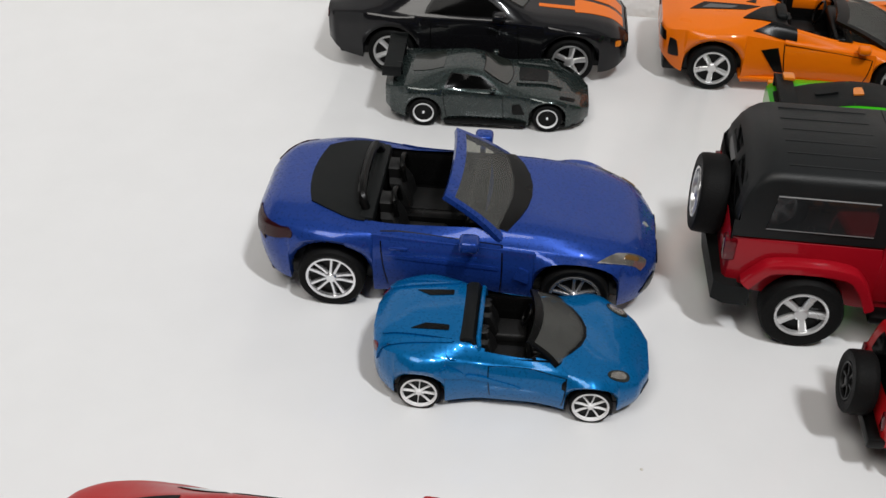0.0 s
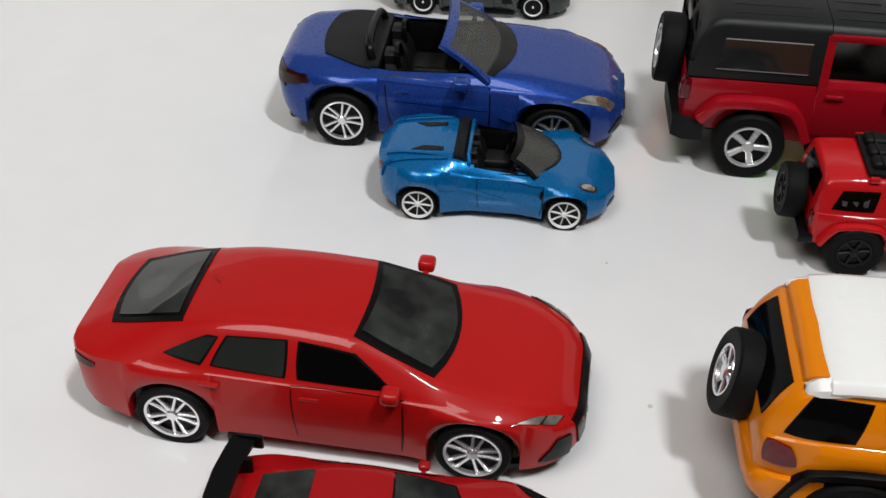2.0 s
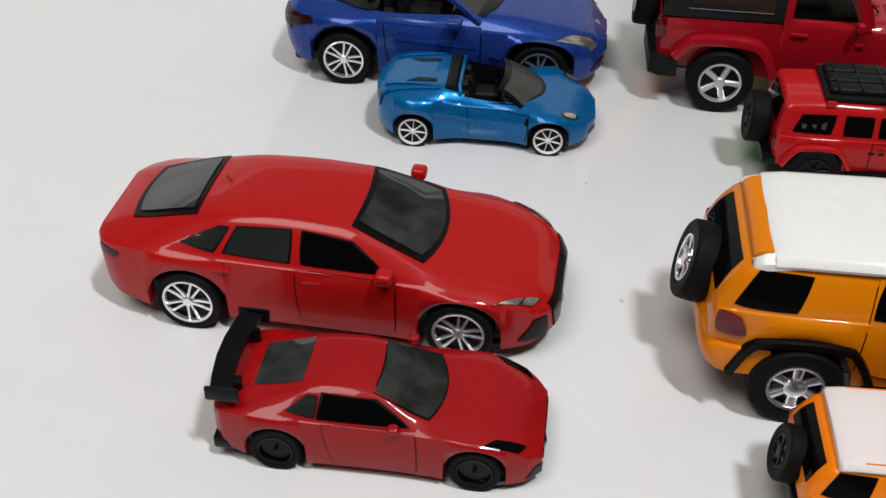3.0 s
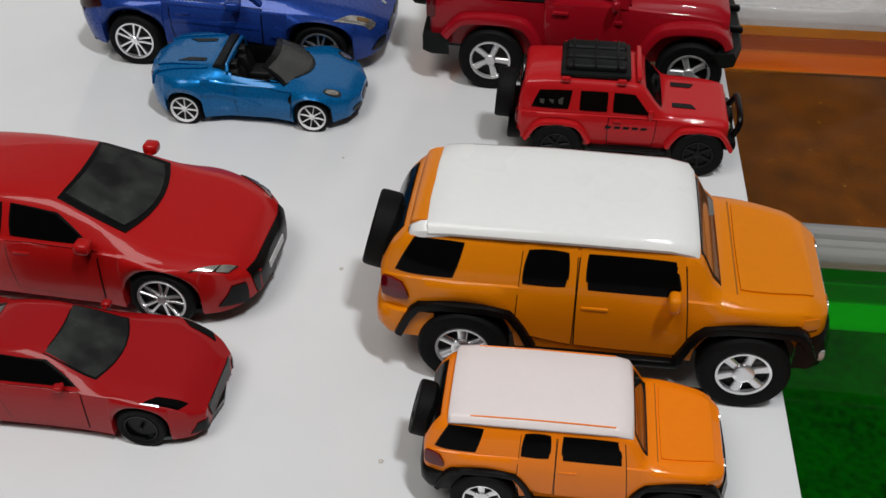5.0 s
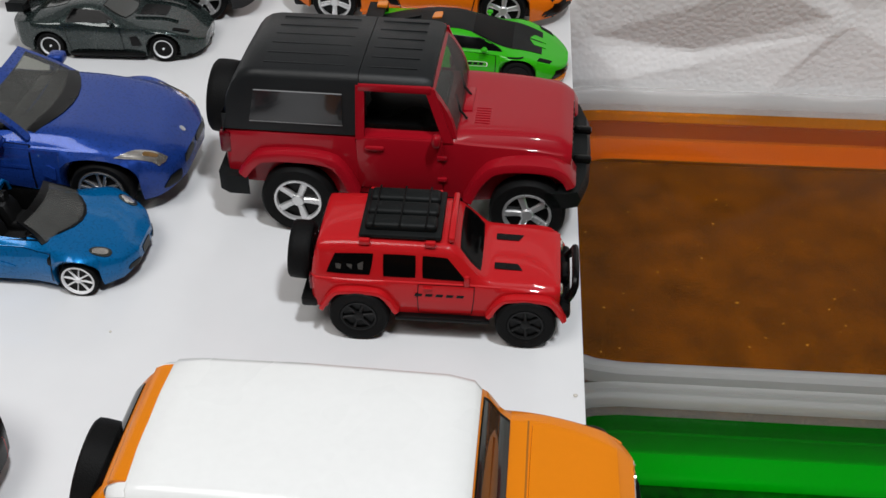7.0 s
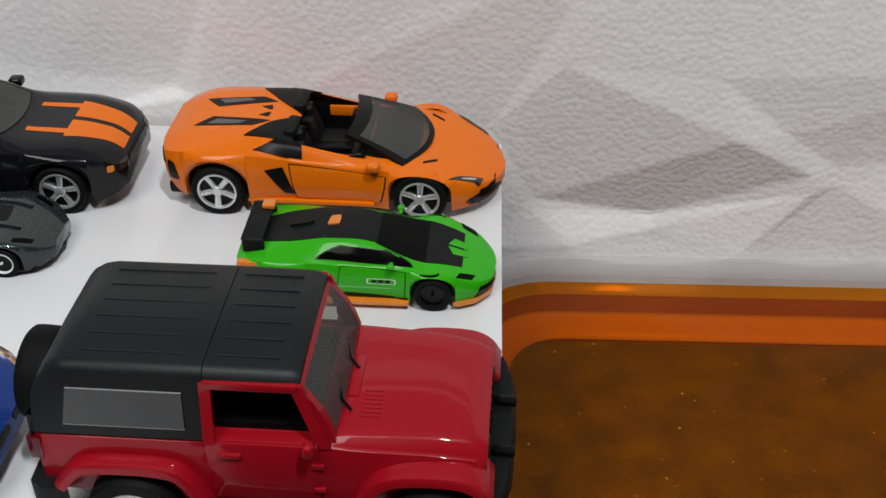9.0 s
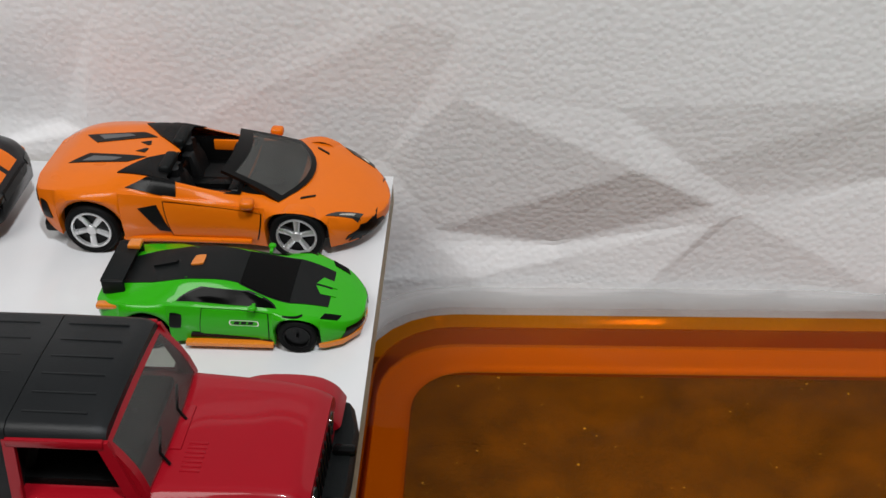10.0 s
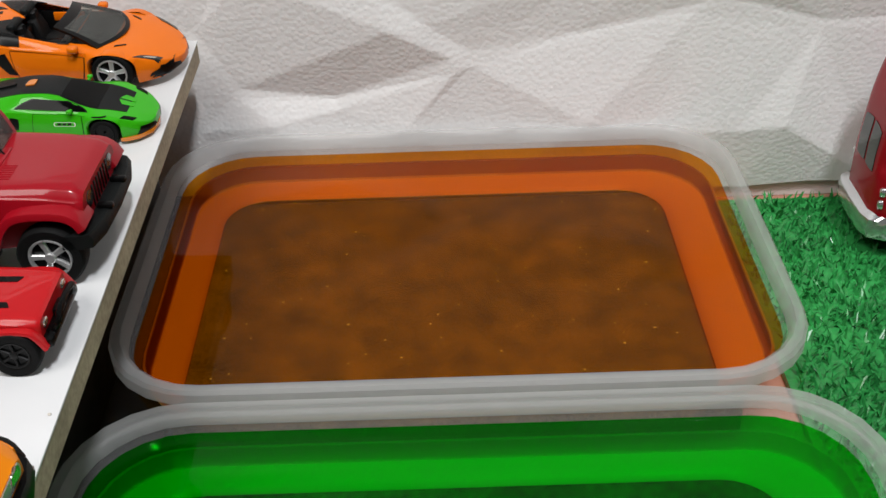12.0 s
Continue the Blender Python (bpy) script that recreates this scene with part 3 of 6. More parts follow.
def grey_coupe():
    c = Car("toy_sports_car", "small dark grey die-cast racing coupe with a rear wing", 0.01589, (-0.0136, 0.1366), 0.9, 0.96)
    Ra = [(0, 0.33, 0.40), (2.71, 0.33, 0.40)]
    c.shell(GREY_PAINT, [(-0.85, 0.72), (-0.7, 0.86), (-0.3, 0.95), (0.3, 0.96), (0.9, 0.88), (1.8, 0.88), (2.6, 0.97), (3.1, 0.92), (3.4, 0.76), (3.62, 0.5)],
            [(-0.85, 0.40), (-0.6, 0.25), (0, 0.15), (2.7, 0.13), (3.3, 0.14), (3.62, 0.2)],
            [(-0.85, 0.86), (-0.4, 0.92), (0.2, 0.92), (1.2, 0.82), (2.0, 0.80), (2.7, 0.80), (3.2, 0.66), (3.62, 0.42)],
            [(-0.85, 0.92), (-0.5, 0.99), (0, 1.08), (0.5, 1.20), (0.9, 1.24), (1.2, 1.20), (1.8, 0.93), (1.95, 0.90), (2.6, 0.88), (3.1, 0.74), (3.62, 0.46)],
            [(-0.85, 0.55), (-0.3, 0.55), (0.3, 0.5), (0.9, 0.5), (1.3, 0.52), (1.9, 0.62), (2.7, 0.6), (3.3, 0.45), (3.62, 0.25)], Ra, flare=0.04)
    c.chassis(-0.75, 3.4, 0.66, 0.12, 0.5)
    c.pane("windscreen", "top", [(1.80, -0.58), (1.26, -0.43), (1.26, 0.43), (1.80, 0.58)], GREY_GLASS, bow=0.12)
    c.plate("rear_window", "top", [(-0.3, -0.38), (0.42, -0.42), (0.42, 0.42), (-0.3, 0.38)], GREY_GLASS, rnd=0.3)
    c.panes("side_window", [(0.45, 0.93), (1.62, 0.88), (1.2, 1.10), (0.6, 1.14)], DARK_GLASS, rnd=0.2)
    c.door([(0.5, 0.26), (1.75, 0.24), (1.7, 0.80), (0.42, 0.84)], GREY_PAINT)
    for s in (-1, 1):
        c.plate("headlight", "top", [(2.95, s * 0.84), (2.95, s * 0.72), (3.3, s * 0.56), (3.28, s * 0.70)], DARK_GLASS, rnd=0.3)
        c.plate("bonnet_ridge", "top", [(2.0, s * 0.5), (3.0, s * 0.42), (3.0, s * 0.34), (2.0, s * 0.4)], GREY_PAINT, off=0.05, rnd=0.3)
        c.plate("fender_vent", "right" if s < 0 else "left", [(1.95, 0.36), (2.22, 0.40), (2.1, 0.64), (1.92, 0.6)], BLACK, rnd=0.2)
        c.part("wing_strut", boxed(-0.7, -0.5, s * 0.45 - 0.03, s * 0.45 + 0.03, 0.9, 1.28, bevel=0.015), BLACK)
        c.part("wing_end_plate", boxed(-0.92, -0.5, s * 0.80 - 0.025, s * 0.80 + 0.025, 1.12, 1.36, bevel=0.02), BLACK_MATT)
    c.plate("bonnet_vent", "top", [(2.05, -0.3), (2.7, -0.26), (2.7, 0.26), (2.05, 0.3)], BLACK, rnd=0.2)
    c.part("rear_wing", strip([(-0.88, 1.34), (-0.7, 1.29), (-0.52, 1.27)], -0.80, 0.80, 0.05), BLACK_MATT)
    c.part("side_skirt", boxed(0.45, 2.25, -0.97, 0.97, 0.12, 0.2, bevel=0.02), BLACK)
    c.part("front_splitter", lip(3.64, 0.92, 0.11, 0.17, 3.0), BLACK)
    c.mirror_pair(1.5, 0.8, 0.9, GREY_PAINT, 0.07, 0.14, 0.1)
    c.wheels((0, 2.71), 0.96, 0.33, 0.26, "disc", WHITE_RIM, 0.70)


def black_coupe():
    c = Car("toy_muscle_car", "glossy black die-cast muscle coupe with orange bonnet stripes", 0.0244, (-0.0296, 0.1728), 0.2, 0.95)
    Ra = [(0, 0.36, 0.43), (2.72, 0.36, 0.43)]
    c.shell(BLACK_PAINT, [(-0.98, 0.72), (-0.85, 0.85), (-0.4, 0.93), (0.3, 0.95), (1.6, 0.92), (2.7, 0.94), (3.2, 0.9), (3.45, 0.78), (3.58, 0.6)],
            [(-0.98, 0.46), (-0.7, 0.28), (0, 0.2), (2.7, 0.18), (3.3, 0.2), (3.58, 0.32)],
            [(-0.98, 0.92), (-0.5, 0.97), (0.4, 0.95), (1.8, 0.92), (2.7, 0.88), (3.3, 0.76), (3.58, 0.60)],
            [(-0.98, 0.97), (-0.6, 1.05), (-0.2, 1.12), (0.5, 1.33), (1.0, 1.38), (1.4, 1.33), (2.0, 1.04), (2.2, 1.0), (2.8, 0.97), (3.3, 0.86), (3.58, 0.64)],
            [(-0.98, 0.6), (-0.3, 0.58), (0.4, 0.58), (1.3, 0.58), (1.9, 0.68), (2.7, 0.68), (3.3, 0.6), (3.58, 0.42)], Ra, flare=0.03)
    c.chassis(-0.85, 3.4, 0.66, 0.16, 0.5)
    c.pane("windscreen", "top", [(1.96, -0.62), (1.42, -0.5), (1.42, 0.5), (1.96, 0.62)], GREY_GLASS, bow=0.1)
    c.pane("rear_window", "top", [(-0.25, -0.46), (0.42, -0.48), (0.42, 0.48), (-0.25, 0.46)], GREY_GLASS)
    c.panes("side_window", [(0.5, 1.0), (1.78, 0.98), (1.36, 1.24), (0.72, 1.26)], DARK_GLASS)
    c.door([(0.62, 0.28), (1.95, 0.26), (1.9, 0.9), (0.6, 0.92)], BLACK_PAINT)
    for s in (-1, 1):
        c.plate("bonnet_stripe", "top", [(2.2, s * 0.40), (2.8, s * 0.42), (3.0, s * 0.3), (2.2, s * 0.3)], ORANGE, off=0.006, rnd=0.02)
        c.plate("nose_stripe", "top", [(2.75, s * 0.5), (3.5, s * 0.36), (3.5, s * 0.05), (2.75, s * 0.05)], ORANGE, off=0.007, rnd=0.02)
        c.plate("headlight", "front", [(s * 0.70, 0.57), (s * 0.48, 0.56), (s * 0.46, 0.66), (s * 0.68, 0.67)], GREY_GLASS, rnd=0.5)
        c.plate("side_marker", "right" if s < 0 else "left", [(3.38, 0.60), (3.46, 0.60), (3.46, 0.68), (3.38, 0.69)], AMBER, rnd=0.3)
        c.plate("tail_light", "back", [(s * 0.42, 0.78), (s * 0.72, 0.78), (s * 0.72, 0.9), (s * 0.42, 0.9)], RED_LENS, rnd=0.2)
    c.plate("grille", "front", [(-0.42, 0.5), (0.42, 0.5), (0.44, 0.66), (-0.44, 0.66)], BLACK, rnd=0.2)
    c.part("sill_stripe", boxed(0.5, 2.25, -0.945, 0.945, 0.2, 0.27, bevel=0.02), RED_DEEP)
    c.mirror_pair(1.62, 0.86, 0.98, BLACK_PAINT)
    c.handle(0.78, 0, 0.84, BLACK_PAINT)
    c.wheels((0, 2.72), 0.95, 0.36, 0.25, "five", SILVER, 0.76)


def orange_roadster():
    c = Car("toy_supercar", "orange die-cast open supercar with black engine vents", 0.02482, (0.0888, 0.1746), -2.6, 1.0)
    Ra = [(0, 0.36, 0.43), (2.70, 0.34, 0.41)]
    c.shell(ORANGE, [(-0.78, 0.60), (-0.72, 0.78), (-0.5, 0.92), (-0.2, 1.0), (0.2, 1.01), (1.0, 0.94), (1.9, 0.93), (2.7, 0.98), (3.1, 0.93), (3.35, 0.82), (3.55, 0.64), (3.68, 0.44), (3.75, 0.26), (3.78, 0.12)],
            [(-0.78, 0.44), (-0.5, 0.24), (0, 0.16), (2.7, 0.14), (3.4, 0.16), (3.78, 0.24)],
            [(-0.78, 0.82), (-0.4, 0.90), (0.2, 0.92), (1.0, 0.82), (1.9, 0.74), (2.7, 0.70), (3.3, 0.54), (3.78, 0.34)],
            [(-0.78, 0.88), (-0.45, 0.99), (0, 1.03), (0.6, 1.06), (0.9, 1.02), (1.9, 0.82), (2.3, 0.80), (2.8, 0.73), (3.3, 0.59), (3.78, 0.37)],
            [(-0.78, 0.46), (-0.3, 0.60), (0.6, 0.68), (0.9, 0.76), (1.8, 0.77), (2.1, 0.70), (2.7, 0.6), (3.4, 0.42), (3.66, 0.22), (3.78, 0.07)], Ra, hole=(1.0, 1.94, 0.72), flare=0.03, tuck=0.03)
    c.chassis(-0.6, 3.5, 0.7, 0.14, 0.5)
    c.cockpit(1.0, 1.94, 0.72, 0.82, 0.28)
    c.seats(1.1, (-0.34, 0.34), 0.36, 1.0, 0.46)
    c.part("dashboard", boxed(1.74, 2.1, -0.6, 0.6, 0.6, 0.8, bevel=0.06, seg=3), BLACK)
    c.part("centre_console", boxed(1.0, 1.8, -0.1, 0.1, 0.3, 0.58, bevel=0.04), BLACK)
    c.steering(1.62, 0.34, 0.76)
    for s in (-1, 1):
        c.part("door_lining", boxed(1.26, 1.84, s * 0.675 - 0.025, s * 0.675 + 0.025, 0.66, 0.82, bevel=0.02), ORANGE)
    c.screen((2.47, 0.77, 0.80), (1.70, 1.10, 0.56), 0.34, BLACK, CLEAR_GREY, fu=0.12, fv0=0.08, fv1=0.16, thick=0.05)
    c.plate("scuttle", "top", [(1.92, -0.72), (2.62, -0.66), (2.62, 0.66), (1.92, 0.72)], BLACK, off=0.012, rnd=0.3, bow=0.08)
    for s in (-1, 1):
        sd = "right" if s < 0 else "left"
        c.plate("headrest_fairing", "top", [(0.36, s * 0.66), (1.02, s * 0.72), (1.02, s * 0.02), (0.66, s * 0.30)], BLACK, off=0.02, rnd=0.03)
        c.part("roll_hoop", boxed(0.86, 1.02, s * 0.35 - 0.22, s * 0.35 + 0.22, 0.94, 1.10, bevel=0.05, seg=3), BLACK_MATT)
        v = c.plate("engine_vent", "top", [(-0.40, s * 0.38), (0.42, s * 0.40), (0.64, s * 0.26), (-0.18, s * 0.14)], BLACK, off=0.008, rnd=0.08)
        c.plate("engine_mesh", "top", [(-0.22, s * 0.35), (0.22, s * 0.36), (0.32, s * 0.29), (-0.10, s * 0.22)], GREY_RIM, off=0.012, rnd=0.1, parent=v)
        c.plate("engine_slot", "top", [(0.44, s * 0.12), (0.58, s * 0.16), (0.60, s * 0.05), (0.56, s * 0.04)], BLACK, off=0.008, rnd=0.05)
        c.plate("rear_side_glass", "top", [(0.50, s * 0.86), (1.16, s * 0.86), (1.12, s * 0.66), (0.80, s * 0.70)], BLACK, off=0.016, rnd=0.08)
        c.plate("side_intake", sd, [(0.90, 0.36), (1.04, 0.34), (0.90, 0.74), (0.66, 0.70)], BLACK, off=0.012, rnd=0.03)
        h = c.plate("headlight", "top", [(3.06, s * 0.88), (3.20, s * 0.74), (3.52, s * 0.58), (3.46, s * 0.72)], GREY_GLASS, off=0.012, rnd=0.15)
        c.plate("headlight_reflector", "top", [(3.22, s * 0.80), (3.26, s * 0.75), (3.43, s * 0.65), (3.40, s * 0.71)], LENS, off=0.018, rnd=0.3, parent=h)
        c.plate("bonnet_slot", "top", [(2.72, s * 0.68), (2.90, s * 0.56), (2.90, s * 0.52), (2.72, s * 0.64)], BLACK, rnd=0.2)
        c.plate("shoulder_crease", sd, [(0.98, 0.80), (2.24, 0.66), (2.24, 0.69), (0.98, 0.84)], ORANGE, off=0.022, rnd=0.05)
        c.plate("front_brake_vent", sd, [(3.30, 0.24), (3.66, 0.30), (3.66, 0.42), (3.34, 0.30)], BLACK, off=0.012, rnd=0.05)
        c.plate("front_intake", "front", [(s * 0.8, 0.2), (s * 0.25, 0.18), (s * 0.32, 0.3), (s * 0.7, 0.40)], BLACK, rnd=0.1)
        c.plate("tail_light", "back", [(s * 0.40, 0.66), (s * 0.80, 0.66), (s * 0.76, 0.80), (s * 0.44, 0.78)], BLACK, rnd=0.2)
        c.plate("rear_corner_vent", sd, [(-0.66, 0.46), (-0.5, 0.48), (-0.56, 0.72), (-0.66, 0.74)], BLACK, rnd=0.3)
    c.part("rear_diffuser", boxed(-0.72, -0.4, -0.8, 0.8, 0.18, 0.36, bevel=0.05), BLACK)
    c.door([(1.06, 0.28), (2.18, 0.26), (2.26, 0.65), (0.98, 0.78)], ORANGE)
    c.part("door_line", boxed(0.4, 2.1, -0.965, 0.965, 0.2, 0.26, bevel=0.02), ORANGE)
    c.mirror_pair(2.10, 0.88, 0.76, ORANGE, 0.09, 0.16, 0.12)
    c.wheels((0, 2.70), 1.0, 0.36, 0.28, "five", SILVER, 0.74)


def green_supercar():
    c = Car("toy_supercar", "small green die-cast racing supercar with black roof and orange trim", 0.0167, (0.1185, 0.1265), -1.5, 0.96)
    Ra = [(0, 0.35, 0.42), (2.62, 0.33, 0.40)]
    c.shell(GREEN, [(-0.86, 0.72), (-0.74, 0.86), (-0.3, 0.97), (0.2, 0.98), (0.9, 0.90), (1.8, 0.90), (2.6, 0.98), (3.05, 0.92), (3.35, 0.80), (3.55, 0.60), (3.66, 0.40), (3.70, 0.22)],
            [(-0.86, 0.42), (-0.6, 0.24), (0, 0.14), (2.7, 0.12), (3.3, 0.14), (3.66, 0.22)],
            [(-0.86, 0.84), (-0.4, 0.92), (0.2, 0.93), (1.0, 0.84), (1.9, 0.80), (2.6, 0.78), (3.2, 0.60), (3.66, 0.38)],
            [(-0.86, 0.88), (-0.5, 0.98), (0.2, 1.12), (0.8, 1.22), (1.2, 1.21), (1.6, 1.12), (2.3, 0.88), (2.7, 0.80), (3.2, 0.64), (3.66, 0.42)],
            [(-0.86, 0.5), (-0.3, 0.52), (0.4, 0.5), (1.2, 0.52), (1.7, 0.56), (2.3, 0.66), (2.7, 0.6), (3.3, 0.42), (3.58, 0.26), (3.70, 0.12)], Ra, flare=0.03, tuck=0.03)
    c.chassis(-0.75, 3.4, 0.66, 0.12, 0.5)
    c.plate("roof_panel", "top", [(0.1, -0.5), (1.62, -0.48), (1.62, 0.48), (0.1, 0.5)], BLACK_MATT, off=0.012, rnd=0.1)
    c.plate("engine_cover", "top", [(-0.78, -0.34), (0.12, -0.5), (0.12, 0.5), (-0.78, 0.34)], BLACK_MATT, off=0.014, rnd=0.05)
    c.plate("roof_scoop", "top", [(0.0, -0.07), (0.45, -0.05), (0.45, 0.05), (0.0, 0.07)], BLACK_MATT, off=0.06, rnd=0.3)
    c.pane("windscreen", "top", [(2.5, -0.66), (1.60, -0.48), (1.60, 0.48), (2.5, 0.66)], DARK_GLASS, rnd=0.2, bow=0.05)
    c.plate("bonnet_panel", "top", [(2.48, -0.66), (2.48, 0.66), (3.12, 0.52), (3.12, -0.52)], BLACK_MATT, off=0.012, rnd=0.05)
    c.panes("side_window", [(0.52, 0.95), (2.34, 0.825), (1.76, 1.03), (1.0, 1.11)], DARK_GLASS, rnd=0.3)
    c.door([(0.92, 0.24), (2.12, 0.22), (2.15, 0.78), (1.0, 0.84)], GREEN)
    c.plate("roof_badge", "top", [(0.70, -0.16), (0.92, -0.12), (0.92, 0.16), (0.74, 0.12)], AMBER, off=0.04, rnd=0.3)
    for s in (-1, 1):
        sd = "right" if s < 0 else "left"
        c.plate("bonnet_notch", "top", [(2.94, s * 0.24), (3.2, s * 0.2), (3.2, s * 0.03), (2.84, s * 0.03)], GREEN, off=0.018, rnd=0.05)
        c.plate("headlight", "top", [(3.02, s * 0.86), (3.08, s * 0.70), (3.36, s * 0.60), (3.30, s * 0.76)], DARK_GLASS, rnd=0.1)
        tag = c.plate("lettering_outline", sd, [(1.46, 0.53), (1.98, 0.52), (1.98, 0.63), (1.46, 0.64)], PINK_WHITE, off=0.016, rnd=0.3, n=5)
        c.plate("lettering_field", sd, [(1.48, 0.54), (1.96, 0.53), (1.96, 0.62), (1.48, 0.63)], GREEN, off=0.018, rnd=0.3, n=5, parent=tag)
        for k in range(3):
            c.plate("lettering_bar", sd, [(1.54 + 0.12 * k, 0.555), (1.63 + 0.12 * k, 0.555), (1.65 + 0.12 * k, 0.615), (1.56 + 0.12 * k, 0.615)], BLACK, off=0.021, rnd=0.05, n=3, parent=tag)
        c.plate("fender_slot", sd, [(2.40, 0.765), (2.74, 0.762), (2.74, 0.775), (2.40, 0.782)], BLACK, off=0.012, rnd=0.1, n=5)
        c.plate("sill_shadow_line", sd, [(0.74, 0.24), (2.18, 0.20), (2.18, 0.235), (0.78, 0.36)], BLACK, off=0.014, rnd=0.05)
        c.plate("side_intake", sd, [(0.42, 0.5), (0.62, 0.46), (0.66, 0.74), (0.46, 0.8)], BLACK, rnd=0.3)
        c.plate("front_intake", "front", [(s * 0.78, 0.2), (s * 0.2, 0.18), (s * 0.28, 0.32), (s * 0.72, 0.40)], BLACK, rnd=0.1)
        c.part("wing_strut", boxed(-0.68, -0.5, s * 0.3 - 0.03, s * 0.3 + 0.03, 0.88, 1.13, bevel=0.015), BLACK)
        c.part("wing_end_plate", boxed(-0.76, -0.36, s * 0.60 - 0.04, s * 0.60 + 0.04, 0.92, 1.20, bevel=0.038, seg=4), BLACK_MATT)
        c.part("rear_fin", boxed(-0.82, -0.42, s * 0.84 - 0.08, s * 0.84 + 0.08, 0.80, 0.90, bevel=0.035), AMBER)
    c.part("rear_wing", strip([(-0.76, 1.22), (-0.62, 1.17), (-0.40, 1.15)], -0.60, 0.60, 0.06), BLACK_MATT)
    c.part("wing_stripe", boxed(-0.60, -0.36, 0.40, 0.66, 1.14, 1.23, bevel=0.03), AMBER)
    c.part("side_skirt", boxed(0.66, 2.2, -0.98, 0.98, 0.10, 0.19, bevel=0.02), AMBER)
    c.part("front_splitter", loft([[(x, y, 0.10), (x + 0.12, y, 0.10), (x + 0.12, y, 0.19), (x, y, 0.19)] for y, x in ((-0.92, 2.98), (-0.8, 3.26), (-0.5, 3.52), (0, 3.6), (0.5, 3.52), (0.8, 3.26), (0.92, 2.98))], closed=True), AMBER)
    c.mirror_pair(1.9, 0.88, 0.88, GREEN, 0.07, 0.12, 0.09)
    c.wheels((0, 2.62), 0.97, 0.34, 0.26, "disc", BLACK, 0.7)


def red_saloon():
    c = Car("toy_saloon", "glossy red die-cast fastback saloon with dark windows", 0.02379, (-0.0459, -0.0959), -3.6, 0.97, 1.0, 0.97)
    Ra = [(0, 0.38, 0.44), (2.93, 0.38, 0.44)]
    c.shell(RED, [(-1.05, 0.64), (-0.95, 0.78), (-0.7, 0.90), (-0.2, 0.97), (0.6, 0.95), (2.0, 0.95), (2.95, 0.98), (3.45, 0.92), (3.7, 0.80), (3.85, 0.64), (3.93, 0.5)],
            [(-1.05, 0.48), (-0.8, 0.3), (0, 0.22), (2.9, 0.2), (3.6, 0.22), (3.93, 0.32)],
            [(-1.05, 0.94), (-0.5, 0.99), (0.5, 0.97), (1.5, 0.95), (2.4, 0.92), (3.1, 0.86), (3.6, 0.74), (3.93, 0.58)],
            [(-1.05, 0.99), (-0.9, 1.05), (-0.6, 1.13), (0, 1.31), (0.6, 1.41), (1.1, 1.43), (1.68, 1.40), (2.08, 1.27), (2.60, 1.05), (2.74, 1.02), (3.2, 0.95), (3.65, 0.83), (3.93, 0.62)],
            [(-1.05, 0.50), (-0.6, 0.54), (0, 0.58), (0.6, 0.61), (1.5, 0.61), (2.0, 0.64), (2.5, 0.74), (3.1, 0.72), (3.7, 0.55), (3.93, 0.36)], Ra, flare=0.03)
    c.chassis(-0.9, 3.7, 0.66, 0.18, 0.55)
    c.pane("windscreen", "top", [(2.47, -0.62), (1.78, -0.50), (1.78, 0.50), (2.47, 0.62)], SCREEN_GLASS, edge=0.07, rnd=0.1, bow=0.14, off=0.03)
    c.pane("rear_window", "top", [(-0.62, -0.43), (0.04, -0.50), (0.04, 0.50), (-0.62, 0.43)], SCREEN_GLASS, edge=0.075, rnd=0.12, bow=-0.06, off=0.03)
    c.panes("front_side_window", [(1.27, 1.02), (2.16, 1.0), (1.76, 1.25), (1.25, 1.31)], DARK_GLASS, edge=0.02, rnd=0.12)
    c.panes("rear_side_window", [(0.43, 1.05), (1.13, 1.02), (1.12, 1.31), (0.56, 1.28)], GREY_GLASS, edge=0.02, rnd=0.12)
    c.panes("quarter_window", [(-0.04, 1.10), (0.32, 1.06), (0.45, 1.26), (0.34, 1.25)], GREY_GLASS, edge=0.02, rnd=0.12)
    c.door([(1.24, 0.32), (2.26, 0.30), (2.26, 0.94), (1.20, 0.96)], RED)
    c.handle(1.38, 0, 0.84, RED)
    c.handle(0.42, 0, 0.88, RED)
    for s in (-1, 1):
        h = c.plate("headlight", "top", [(3.26, s * 0.94), (3.42, s * 0.83), (3.74, s * 0.64), (3.66, s * 0.78)], GREY_GLASS, off=0.016, rnd=0.1)
        c.plate("headlight_reflector", "top", [(3.30, s * 0.92), (3.42, s * 0.835), (3.57, s * 0.74), (3.51, s * 0.85)], LENS, off=0.022, rnd=0.3, parent=h)
        c.plate("headlight_reflector", "top", [(3.54, s * 0.835), (3.58, s * 0.735), (3.72, s * 0.655), (3.66, s * 0.775)], LENS, off=0.022, rnd=0.3, parent=h)
        c.plate("tail_light", "right" if s < 0 else "left", [(-1.0, 0.80), (-0.75, 0.84), (-0.72, 0.90), (-1.0, 0.9)], DARK_RED_LENS, rnd=0.3)
        c.plate("air_intake", "front", [(s * 0.88, 0.32), (s * 0.66, 0.28), (s * 0.68, 0.56), (s * 0.80, 0.58)], BLACK, off=0.02, rnd=0.15)
    g = c.plate("grille", "front", [(-0.56, 0.28), (0.56, 0.28), (0.64, 0.68), (-0.64, 0.68)], BLACK, off=0.02, rnd=0.12)
    c.plate("number_plate", "front", [(-0.26, 0.43), (0.26, 0.43), (0.26, 0.53), (-0.26, 0.53)], PLATE_WHITE, off=0.035, rnd=0.04)
